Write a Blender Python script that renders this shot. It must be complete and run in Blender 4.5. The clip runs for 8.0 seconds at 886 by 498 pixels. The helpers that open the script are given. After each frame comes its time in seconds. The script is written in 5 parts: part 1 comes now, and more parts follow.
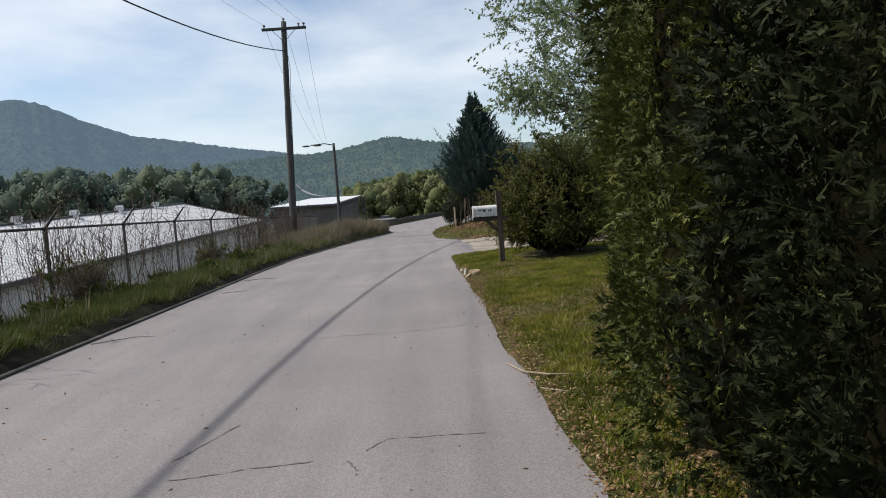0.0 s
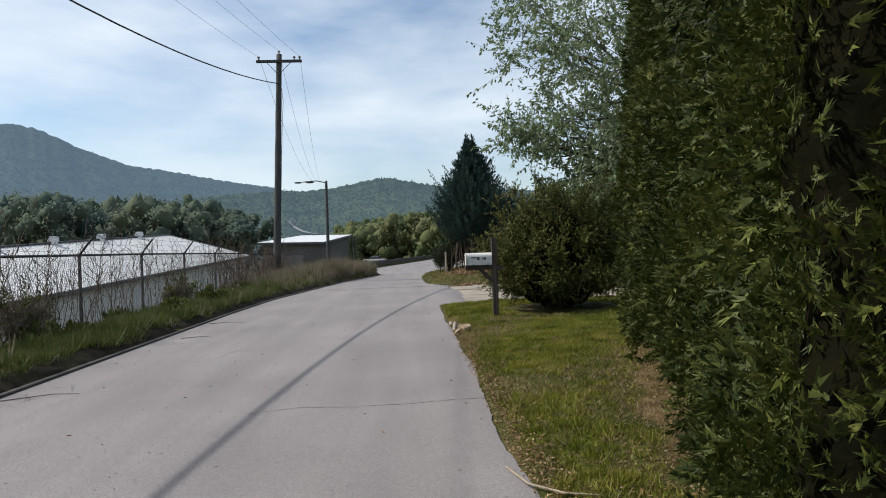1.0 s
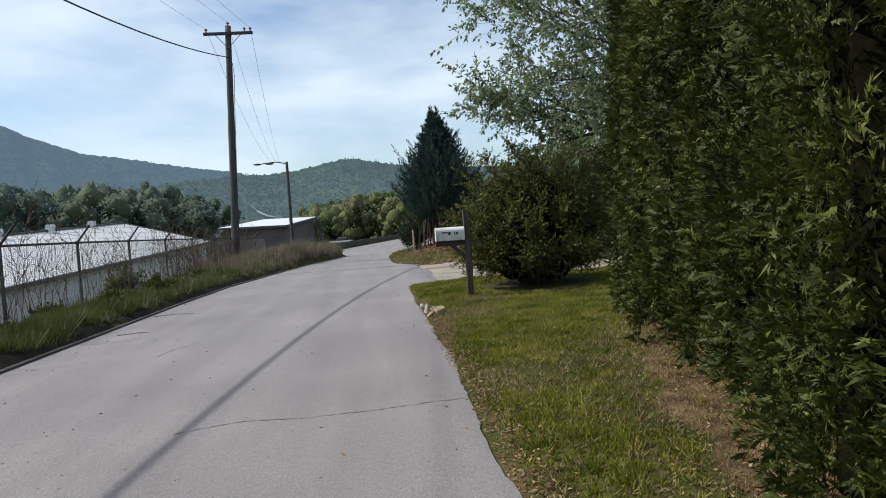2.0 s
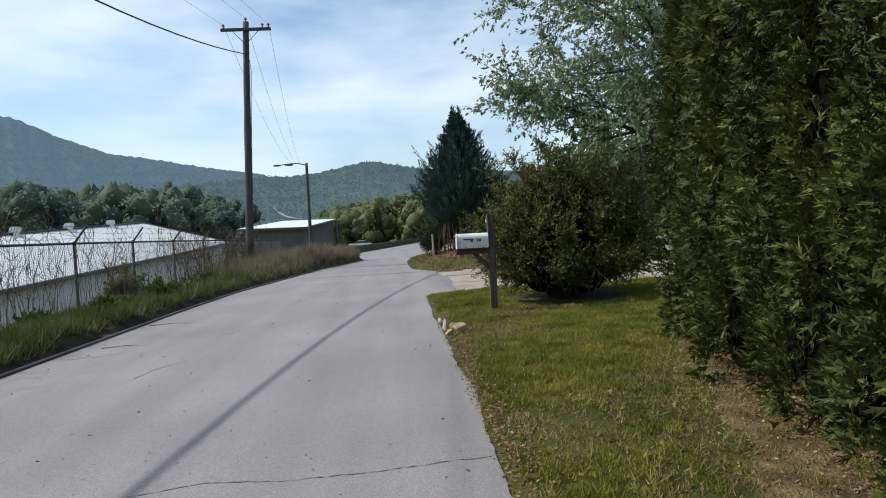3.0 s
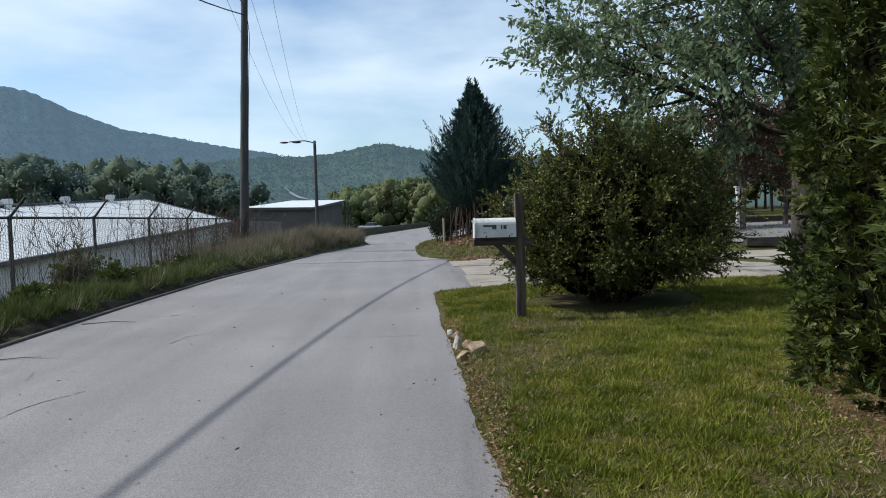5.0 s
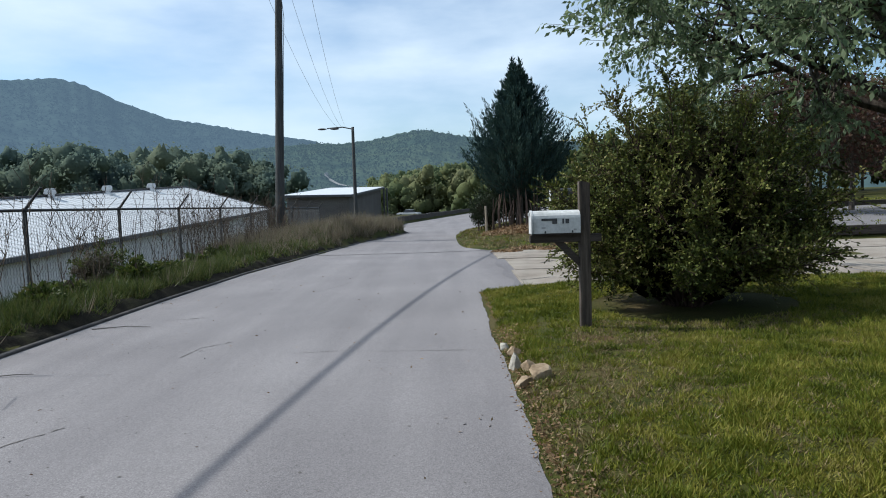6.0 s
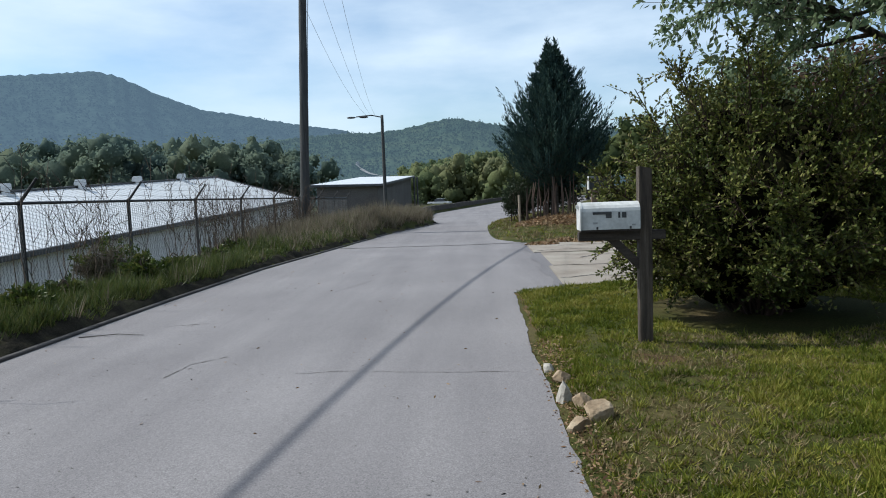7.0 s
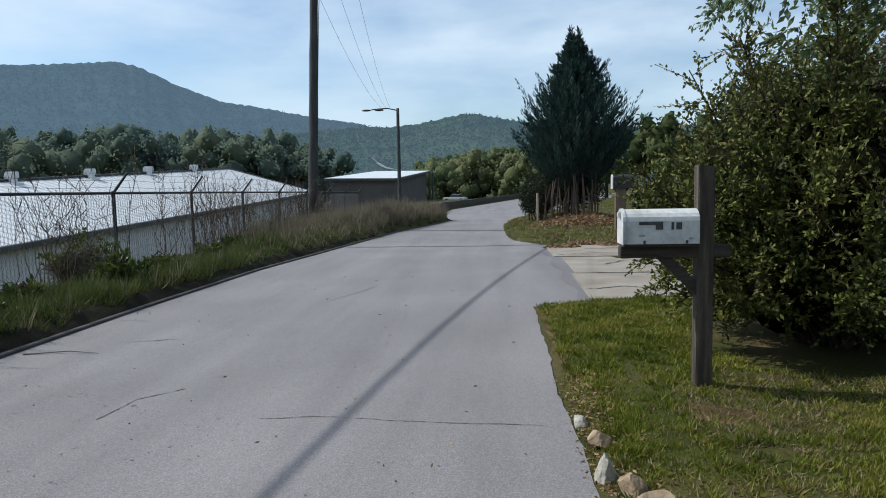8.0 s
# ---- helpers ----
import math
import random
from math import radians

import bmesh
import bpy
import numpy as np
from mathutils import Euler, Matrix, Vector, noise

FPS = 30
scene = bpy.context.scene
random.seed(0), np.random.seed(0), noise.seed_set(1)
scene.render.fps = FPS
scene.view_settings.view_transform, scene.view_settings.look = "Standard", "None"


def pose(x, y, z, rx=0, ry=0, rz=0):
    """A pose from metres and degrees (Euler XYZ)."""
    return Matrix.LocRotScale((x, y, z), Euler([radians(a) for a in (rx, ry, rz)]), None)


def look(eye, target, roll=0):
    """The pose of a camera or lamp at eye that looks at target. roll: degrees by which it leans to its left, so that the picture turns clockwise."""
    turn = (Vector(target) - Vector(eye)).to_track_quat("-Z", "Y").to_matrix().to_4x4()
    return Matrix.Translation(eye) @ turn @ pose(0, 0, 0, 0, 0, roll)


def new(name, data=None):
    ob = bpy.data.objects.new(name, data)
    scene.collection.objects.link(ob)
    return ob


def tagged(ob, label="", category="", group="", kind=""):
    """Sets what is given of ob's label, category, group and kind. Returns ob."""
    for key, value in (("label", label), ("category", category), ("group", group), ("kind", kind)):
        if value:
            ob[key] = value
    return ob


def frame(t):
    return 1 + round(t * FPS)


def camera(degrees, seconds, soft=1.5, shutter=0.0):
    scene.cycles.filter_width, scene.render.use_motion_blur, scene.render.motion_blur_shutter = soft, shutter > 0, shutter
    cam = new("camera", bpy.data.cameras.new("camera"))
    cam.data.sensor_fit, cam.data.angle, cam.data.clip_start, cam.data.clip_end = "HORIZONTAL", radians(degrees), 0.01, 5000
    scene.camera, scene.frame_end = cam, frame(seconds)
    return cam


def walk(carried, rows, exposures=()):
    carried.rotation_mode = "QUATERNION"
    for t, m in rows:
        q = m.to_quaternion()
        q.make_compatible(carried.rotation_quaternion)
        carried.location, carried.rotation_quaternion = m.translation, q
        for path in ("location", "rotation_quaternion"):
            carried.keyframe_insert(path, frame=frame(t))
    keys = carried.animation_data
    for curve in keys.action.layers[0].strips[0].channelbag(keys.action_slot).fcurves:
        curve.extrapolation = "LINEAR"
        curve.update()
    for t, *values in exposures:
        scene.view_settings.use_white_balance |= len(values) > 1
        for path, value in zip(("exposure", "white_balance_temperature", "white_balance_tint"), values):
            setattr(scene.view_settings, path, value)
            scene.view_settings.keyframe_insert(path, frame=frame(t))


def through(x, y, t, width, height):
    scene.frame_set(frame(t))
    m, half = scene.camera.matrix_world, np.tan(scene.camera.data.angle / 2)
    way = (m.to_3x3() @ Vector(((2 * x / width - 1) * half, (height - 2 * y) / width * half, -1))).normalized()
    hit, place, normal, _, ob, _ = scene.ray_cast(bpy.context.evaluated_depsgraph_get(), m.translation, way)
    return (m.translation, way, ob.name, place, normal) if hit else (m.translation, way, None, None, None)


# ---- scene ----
cam = camera(67.2, 8.0, soft=1.0)
PATH = [
    (0, (0.013, 0.413, 1.38), (0.076, 2.408, 1.249), -4.4),
    (0.5, (0.064, 1.032, 1.337), (0.059, 3.029, 1.229), -2.1),
    (1, (0.086, 1.701, 1.426), (0.185, 3.699, 1.422), -1.8),
    (1.5, (0.055, 2.225, 1.418), (0.289, 4.208, 1.301), -7.0),
    (1.7, (0.09, 2.486, 1.334), (0.278, 4.476, 1.265), -3.6),
    (2.8, (0.174, 3.758, 1.433), (0.39, 5.744, 1.347), -5.0),
    (3, (0.22, 3.992, 1.382), (0.355, 5.987, 1.325), -3.0),
    (3.5, (0.257, 4.6, 1.34), (0.351, 6.598, 1.353), -4.7),
    (4, (0.366, 5.382, 1.437), (0.601, 7.367, 1.362), -3.5),
    (4.2, (0.383, 5.576, 1.358), (0.522, 7.57, 1.282), -1.0),
    (5.3, (0.35, 6.829, 1.367), (0.402, 8.823, 1.224), -2.4),
    (5.5, (0.343, 7.04, 1.424), (0.334, 9.025, 1.177), -3.0),
    (6, (0.294, 7.646, 1.429), (0.278, 9.64, 1.288), -1.8),
    (6.5, (0.251, 8.136, 1.419), (0.092, 10.121, 1.235), -1.8),
    (7, (0.29, 8.765, 1.443), (0.18, 10.754, 1.272), -2.1),
    (7.5, (0.264, 9.321, 1.466), (0.273, 11.309, 1.245), -3.1),
    (8, (0.288, 9.929, 1.479), (0.133, 11.915, 1.295), -1.1),
]
walk(cam, [(t, look(eye, target, roll)) for t, eye, target, roll in PATH],
     [(0.0, 0.03, 6950, 10), (1.5, 0.06, 6700, 7), (3.0, 0.14, 6450, 6), (3.5, 0.1, 6280, 5), (4.0, 0.0, 6240, 4.5), (5.5, 0.06, 6200, 5), (6.5, 0.05, 6130, 5), (7.0, 0.04, 6180, 4.5), (8.0, -0.1, 6150, 4.5)])

# ---- world, sun, exposure ----
SUN_TO = Vector((-0.970, 0.15, 1.0)).normalized()
world = bpy.data.worlds.new("sky")
scene.world = world
world.use_nodes = True
wn, wl = world.node_tree.nodes, world.node_tree.links
wn.clear()
sky = wn.new("ShaderNodeTexSky")
sky.sky_type, sky.sun_disc = "NISHITA", False
sky.sun_elevation = math.asin(SUN_TO.z)
sky.sun_rotation = math.atan2(SUN_TO.x, SUN_TO.y)
sky.air_density, sky.dust_density, sky.ozone_density = 1.0, 0.9, 2.5
w_co = wn.new("ShaderNodeTexCoord")
w_map = wn.new("ShaderNodeMapping")
w_map.inputs["Scale"].default_value = (1.1, 1.1, 3.6)
w_noise = wn.new("ShaderNodeTexNoise")
w_noise.inputs["Scale"].default_value, w_noise.inputs["Detail"].default_value = 2.3, 7
w_noise.inputs["Roughness"].default_value = 0.52
w_ramp = wn.new("ShaderNodeValToRGB")
w_ramp.color_ramp.elements[0].position, w_ramp.color_ramp.elements[1].position = 0.34, 0.66
w_gain = wn.new("ShaderNodeMath")
w_gain.operation = "MULTIPLY"
w_gain.inputs[1].default_value = 0.8
w_mix = wn.new("ShaderNodeMixRGB")
w_mix.inputs["Color2"].default_value = (6.0, 6.7, 7.6, 1)
w_bg = wn.new("ShaderNodeBackground")
w_bg.inputs["Strength"].default_value = 0.142
w_out = wn.new("ShaderNodeOutputWorld")
for a, b in ((w_co.outputs["Generated"], w_map.inputs["Vector"]), (w_map.outputs[0], w_noise.inputs["Vector"]),
             (w_noise.outputs["Fac"], w_ramp.inputs["Fac"]), (w_ramp.outputs["Color"], w_gain.inputs[0]),
             (w_gain.outputs[0], w_mix.inputs["Fac"]), (sky.outputs["Color"], w_mix.inputs["Color1"]),
             (w_mix.outputs["Color"], w_bg.inputs["Color"]), (w_bg.outputs[0], w_out.inputs["Surface"])):
    wl.new(a, b)
sun = new("sun", bpy.data.lights.new("sun", "SUN"))
sun.data.energy, sun.data.angle, sun.data.color = 4.8, radians(0.45), (1.0, 0.955, 0.9)
sun.matrix_world = look(SUN_TO * 50, (0, 0, 0))


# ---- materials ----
REFLECT = 0.76  # scales every surface colour down to balance the strong sun


def material(name, stops, scale=6.0, fine=60.0, rough=0.85, bump=0.3, metal=0.0, source="noise", spec=0.3, stretch=(1, 1, 1), fine_mix=0.35, bump_scale=None):
    """A surface with two scales of noise: stops are colours from low to high of the coarse one; the fine one darkens and lightens."""
    m = bpy.data.materials.new(name)
    m.use_nodes = True
    n, l = m.node_tree.nodes, m.node_tree.links
    b = n["Principled BSDF"]
    co = n.new("ShaderNodeTexCoord")
    mp = n.new("ShaderNodeMapping")
    mp.inputs["Scale"].default_value = stretch
    l.new(co.outputs["Object"], mp.inputs["Vector"])
    a = n.new("ShaderNodeTexNoise")
    a.inputs["Scale"].default_value, a.inputs["Detail"].default_value = scale, 6
    f = n.new("ShaderNodeTexNoise")
    f.inputs["Scale"].default_value, f.inputs["Detail"].default_value = fine, 4
    for t in (a, f):
        l.new(mp.outputs[0], t.inputs["Vector"])
    r = n.new("ShaderNodeValToRGB")
    el = r.color_ramp.elements
    lo, hi = (0.3, 0.7) if source == "noise" else (0.0, 1.0)
    el[0].position, el[1].position = lo, hi
    for i in range(1, len(stops) - 1):
        el.new(lo + (hi - lo) * i / (len(stops) - 1))
    for e, c in zip(el, stops):
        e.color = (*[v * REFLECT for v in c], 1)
    if source == "noise":
        l.new(a.outputs["Fac"], r.inputs["Fac"])
    elif source == "mix":
        g = n.new("ShaderNodeNewGeometry")
        half = n.new("ShaderNodeMath")
        half.operation, half.use_clamp = "MULTIPLY_ADD", True
        half.inputs[1].default_value = 0.55
        wide = n.new("ShaderNodeMath")
        wide.operation = "MULTIPLY_ADD"
        wide.inputs[1].default_value, wide.inputs[2].default_value = 1.5, -0.52
        l.new(a.outputs["Fac"], wide.inputs[0])
        l.new(g.outputs["Random Per Island"], half.inputs[0])
        l.new(wide.outputs[0], half.inputs[2])
        l.new(half.outputs[0], r.inputs["Fac"])
    elif source == "island":
        g = n.new("ShaderNodeNewGeometry")
        l.new(g.outputs["Random Per Island"], r.inputs["Fac"])
    else:
        g = n.new("ShaderNodeObjectInfo")
        l.new(g.outputs["Random"], r.inputs["Fac"])
    fr = n.new("ShaderNodeValToRGB")
    fr.color_ramp.elements[0].position, fr.color_ramp.elements[1].position = 0.3, 0.7
    fr.color_ramp.elements[0].color = (0.35, 0.35, 0.35, 1)
    fr.color_ramp.elements[1].color = (1.35, 1.35, 1.35, 1)
    l.new(f.outputs["Fac"], fr.inputs["Fac"])
    mx = n.new("ShaderNodeMixRGB")
    mx.blend_type = "MULTIPLY"
    mx.inputs["Fac"].default_value = fine_mix
    l.new(r.outputs["Color"], mx.inputs["Color1"])
    l.new(fr.outputs["Color"], mx.inputs["Color2"])
    l.new(mx.outputs["Color"], b.inputs["Base Color"])
    b.inputs["Roughness"].default_value, b.inputs["Metallic"].default_value = rough, metal
    b.inputs["Specular IOR Level"].default_value = spec
    if bump:
        bp = n.new("ShaderNodeBump")
        bp.inputs["Strength"].default_value, bp.inputs["Distance"].default_value = bump, bump_scale or 0.01
        l.new(f.outputs["Fac"], bp.inputs["Height"])
        l.new(bp.outputs["Normal"], b.inputs["Normal"])
    return m


def leaf_material(name, stops, through=0.35, rough=0.55, spec=0.35, source="island", scale=6.0):
    """Leaves: every leaf its own shade, and some light passing through."""
    m = material(name, stops, scale=scale, source=source, rough=rough, bump=0, spec=spec, fine=3.0, fine_mix=0.3)
    n, l = m.node_tree.nodes, m.node_tree.links
    b, out = n["Principled BSDF"], n["Material Output"]
    t = n.new("ShaderNodeBsdfTranslucent")
    base = b.inputs["Base Color"].links[0].from_socket
    l.new(base, t.inputs["Color"])
    mx = n.new("ShaderNodeMixShader")
    mx.inputs["Fac"].default_value = through
    l.new(b.outputs[0], mx.inputs[1])
    l.new(t.outputs[0], mx.inputs[2])
    l.new(mx.outputs[0], out.inputs["Surface"])
    return m


def haze_glow(m, air, amount):
    """Add a glow that stands in for bright air before a far backdrop."""
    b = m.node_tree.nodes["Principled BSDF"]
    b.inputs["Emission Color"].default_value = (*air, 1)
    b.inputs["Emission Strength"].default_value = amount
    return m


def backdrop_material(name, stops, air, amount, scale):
    """Far forested slopes, with the haze before them added as a faint glow."""
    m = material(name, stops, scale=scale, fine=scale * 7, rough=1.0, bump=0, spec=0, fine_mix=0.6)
    return haze_glow(m, air, amount)


def ground_material():
    """Turf, with dry straw, bare soil and litter in patches."""
    m = material("turf", [(0.035, 0.042, 0.01), (0.06, 0.068, 0.016), (0.085, 0.08, 0.026), (0.13, 0.1, 0.048)], scale=0.9, fine=45, bump=0.6, rough=0.95, spec=0.1, fine_mix=0.6)
    return m


def asphalt_material(name, lo, hi):
    """Old worn asphalt: pale matrix, visible chippings, broad stains along the lane."""
    m = material(name, [lo, hi], scale=0.5, fine=120, rough=0.88, bump=0.45, spec=0.25, fine_mix=0.5, bump_scale=0.005)
    n, l = m.node_tree.nodes, m.node_tree.links
    b = n["Principled BSDF"]
    base = b.inputs["Base Color"].links[0].from_socket
    co = [x for x in n if x.type == "TEX_COORD"][0]
    v = n.new("ShaderNodeTexVoronoi")
    v.inputs["Scale"].default_value = 70
    l.new(co.outputs["Object"], v.inputs["Vector"])
    vr = n.new("ShaderNodeValToRGB")
    vr.color_ramp.elements[0].position, vr.color_ramp.elements[1].position = 0.05, 0.25
    vr.color_ramp.elements[0].color, vr.color_ramp.elements[1].color = (0.55, 0.55, 0.55, 1), (1, 1, 1, 1)
    l.new(v.outputs["Distance"], vr.inputs["Fac"])
    mp = n.new("ShaderNodeMapping")
    mp.inputs["Scale"].default_value = (1.6, 0.12, 1)
    l.new(co.outputs["Object"], mp.inputs["Vector"])
    st = n.new("ShaderNodeTexNoise")
    st.inputs["Scale"].default_value, st.inputs["Detail"].default_value = 1.2, 5
    l.new(mp.outputs[0], st.inputs["Vector"])
    sr = n.new("ShaderNodeValToRGB")
    sr.color_ramp.elements[0].position, sr.color_ramp.elements[1].position = 0.35, 0.65
    sr.color_ramp.elements[0].color, sr.color_ramp.elements[1].color = (0.86, 0.85, 0.86, 1), (1.05, 1.04, 1.04, 1)
    l.new(st.outputs["Fac"], sr.inputs["Fac"])
    ch = n.new("ShaderNodeTexVoronoi")
    ch.inputs["Scale"].default_value = 95
    l.new(co.outputs["Object"], ch.inputs["Vector"])
    cr = n.new("ShaderNodeValToRGB")
    cr.color_ramp.elements[0].position, cr.color_ramp.elements[1].position = 0.1, 0.95
    cr.color_ramp.elements[0].color, cr.color_ramp.elements[1].color = (0.62, 0.62, 0.62, 1), (1.45, 1.45, 1.45, 1)
    l.new(ch.outputs["Color"], cr.inputs["Fac"])
    last = base
    for node in (vr, sr, cr):
        mx = n.new("ShaderNodeMixRGB")
        mx.blend_type = "MULTIPLY"
        mx.inputs["Fac"].default_value = 0.9 if node is sr else 0.42
        l.new(last, mx.inputs["Color1"])
        l.new(node.outputs["Color"], mx.inputs["Color2"])
        last = mx.outputs["Color"]
    l.new(last, b.inputs["Base Color"])
    return m


M_GROUND = ground_material()
M_ROAD = asphalt_material("asphalt", (0.258, 0.243, 0.246), (0.318, 0.3, 0.302))
M_APRON = asphalt_material("apron_asphalt", (0.21, 0.2, 0.205), (0.265, 0.25, 0.255))
M_CRACK = material("crack_dirt", [(0.1, 0.09, 0.085), (0.2, 0.185, 0.175)], scale=9, fine=90, rough=0.95, bump=0.2)
M_DARKLINE = material("dark_line", [(0.05, 0.045, 0.042), (0.1, 0.09, 0.085)], scale=5, fine=60, rough=0.8, bump=0.2)
M_KERB = material("kerb_concrete", [(0.055, 0.05, 0.048), (0.12, 0.11, 0.105)], scale=3, fine=80, bump=0.4)
# verge soil, near black: the shade of the roadward face is painted in
M_BANK = material("shaded_verge_soil", [(0.02, 0.018, 0.014), (0.042, 0.037, 0.028), (0.065, 0.062, 0.036)], scale=4, fine=60, bump=0.9, rough=1.0, spec=0.05, fine_mix=0.6, bump_scale=0.02)
M_CONCRETE = material("driveway_concrete", [(0.27, 0.225, 0.18), (0.36, 0.31, 0.26), (0.41, 0.37, 0.31)], scale=1.4, fine=90, bump=0.35)
M_BED = material("needle_strewn_soil", [(0.07, 0.05, 0.026), (0.15, 0.102, 0.054), (0.27, 0.19, 0.105)], scale=4, fine=70, bump=0.9, rough=1.0, spec=0.05, fine_mix=0.6, bump_scale=0.02)
M_GRASS = leaf_material("grass_blade", [(0.046, 0.073, 0.01), (0.112, 0.15, 0.014), (0.2, 0.222, 0.024), (0.32, 0.3, 0.052), (0.46, 0.39, 0.13)], 0.3, 0.6, 0.2, "mix", 1.6)
M_STRAW = leaf_material("straw_blade", [(0.17, 0.12, 0.06), (0.28, 0.21, 0.1), (0.38, 0.29, 0.15), (0.16, 0.15, 0.04)], 0.25)
M_LITTER = leaf_material("dead_leaf", [(0.16, 0.08, 0.04), (0.3, 0.17, 0.08), (0.42, 0.29, 0.15), (0.24, 0.15, 0.08)], 0.15)
M_VERGE = leaf_material("verge_blade", [(0.042, 0.07, 0.015), (0.078, 0.115, 0.023), (0.125, 0.155, 0.034), (0.18, 0.17, 0.06)], 0.3)
M_DRY = leaf_material("dry_grass", [(0.15, 0.122, 0.082), (0.24, 0.195, 0.14), (0.34, 0.28, 0.2), (0.14, 0.145, 0.06)], 0.3)
M_STEM = material("weed_stem", [(0.07, 0.052, 0.04), (0.15, 0.11, 0.08)], source="island", rough=0.9, bump=0)
M_GALV = material("galvanised_steel", [(0.038, 0.038, 0.04), (0.08, 0.079, 0.08)], scale=6, fine=70, rough=0.6, metal=0.5, bump=0.1)
M_LINK = material("weathered_chain_link", [(0.12, 0.12, 0.12), (0.22, 0.22, 0.22)], scale=3, fine=40, rough=0.6, metal=0.4, bump=0)
M_POLE = material("weathered_pole_wood", [(0.05, 0.05, 0.05), (0.1, 0.1, 0.1)], scale=2.5, fine=30, stretch=(6, 6, 0.5), bump=0.5)
M_CABLE = material("black_cable", [(0.02, 0.02, 0.022), (0.035, 0.035, 0.038)], rough=0.6, bump=0)
M_ALU = material("aluminium_wire", [(0.3, 0.3, 0.3), (0.4, 0.4, 0.4)], rough=0.5, metal=0.5, bump=0)
M_PORCELAIN = material("insulator_glaze", [(0.16, 0.12, 0.1), (0.22, 0.17, 0.14)], rough=0.25, bump=0)
M_ROOF = material("white_roof_metal", [(0.76, 0.77, 0.78), (0.86, 0.86, 0.86)], scale=0.35, fine=7, rough=0.35, bump=0.05, spec=0.5, fine_mix=0.2)
M_WALLMETAL = material("grey_wall_metal", [(0.88, 0.86, 0.86), (0.97, 0.95, 0.95)], scale=0.5, fine=5, rough=0.6, bump=0.05, fine_mix=0.25)
M_GUTTER = material("dark_gutter", [(0.07, 0.07, 0.075), (0.13, 0.128, 0.135)], scale=2, fine=20, rough=0.55, bump=0.1)
M_BROWNWALL = material("brown_wall_metal", [(0.12, 0.105, 0.1), (0.17, 0.155, 0.145)], scale=0.5, fine=8, rough=0.7, bump=0.1)
M_DARKWOOD = material("weathered_post_wood", [(0.042, 0.034, 0.028), (0.095, 0.074, 0.058), (0.17, 0.138, 0.108)], scale=3, fine=45, stretch=(9, 9, 0.7), bump=0.6)
M_BEAM = material("dark_beam_wood", [(0.045, 0.036, 0.03), (0.105, 0.085, 0.07)], scale=3, fine=45, stretch=(0.8, 8, 8), bump=0.6)
M_WHITEBOX = material("chalky_white_paint", [(0.5, 0.5, 0.48), (0.74, 0.74, 0.72), (0.8, 0.8, 0.78)], scale=5, fine=28, rough=0.45, bump=0.15, fine_mix=0.22)
M_SMUDGE = material("faded_dark_marking", [(0.05, 0.05, 0.055), (0.13, 0.13, 0.13)], scale=14, fine=60, rough=0.7, bump=0)
M_SCUFF = material("worn_grey_scuff", [(0.42, 0.42, 0.41), (0.55, 0.55, 0.54)], scale=14, fine=60, rough=0.7, bump=0)
M_BARK = material("tree_bark", [(0.05, 0.04, 0.032), (0.11, 0.09, 0.072), (0.16, 0.135, 0.11)], scale=4, fine=28, stretch=(4, 4, 0.8), bump=0.9, bump_scale=0.03)
M_STAKE = material("bare_stem_bark", [(0.09, 0.06, 0.046), (0.19, 0.13, 0.1)], source="object", fine=30, stretch=(4, 4, 0.6), bump=0.4)
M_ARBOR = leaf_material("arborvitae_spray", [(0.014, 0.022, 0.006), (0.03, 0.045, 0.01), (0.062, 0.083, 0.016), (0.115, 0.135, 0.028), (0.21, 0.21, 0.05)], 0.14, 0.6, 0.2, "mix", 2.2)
# arborvitae again, darkened: shade on the nearest trees put into the leaf colour
M_ARBOR_SHADED = leaf_material("shaded_arborvitae_spray", [(0.005, 0.009, 0.004), (0.01, 0.017, 0.005), (0.02, 0.029, 0.009), (0.05, 0.058, 0.02)], 0.06, 0.7, 0.12, "mix", 2.2)
# near-black core: the shade between the boughs, put into its colour
M_CORE = material("shaded_inner_core", [(0.006, 0.007, 0.004), (0.014, 0.013, 0.007)], scale=6, fine=30, bump=0.8, rough=1.0, spec=0.0)
M_BUSH = leaf_material("shrub_leaf", [(0.024, 0.036, 0.011), (0.058, 0.08, 0.019), (0.12, 0.145, 0.03), (0.21, 0.215, 0.05), (0.31, 0.265, 0.12)], 0.12, 0.65, 0.2, "mix", 1.3)
M_BUSHTWIG = material("shrub_twig", [(0.05, 0.03, 0.024), (0.1, 0.062, 0.05)], source="island", bump=0, rough=0.9)
M_TREELEAF = leaf_material("tree_leaf", [(0.13, 0.2, 0.1), (0.21, 0.28, 0.14), (0.32, 0.38, 0.22)], 0.5, 0.5, 0.25)
M_CEDAR = leaf_material("cedar_spray", [(0.024, 0.052, 0.054), (0.045, 0.085, 0.074), (0.08, 0.125, 0.09)], 0.12, 0.75, 0.15, "mix", 1.5)
M_DARKBUSH = leaf_material("dark_bush_leaf", [(0.02, 0.035, 0.015), (0.04, 0.06, 0.022)], 0.2)
# distance haze is mixed into these two leaf colours, bluest in the first
M_FAR1 = leaf_material("hazy_far_tree_leaf", [(0.135, 0.195, 0.18), (0.165, 0.225, 0.185), (0.2, 0.25, 0.18), (0.26, 0.295, 0.2)], 0.5, 0.9, 0.05, "noise", 0.09)
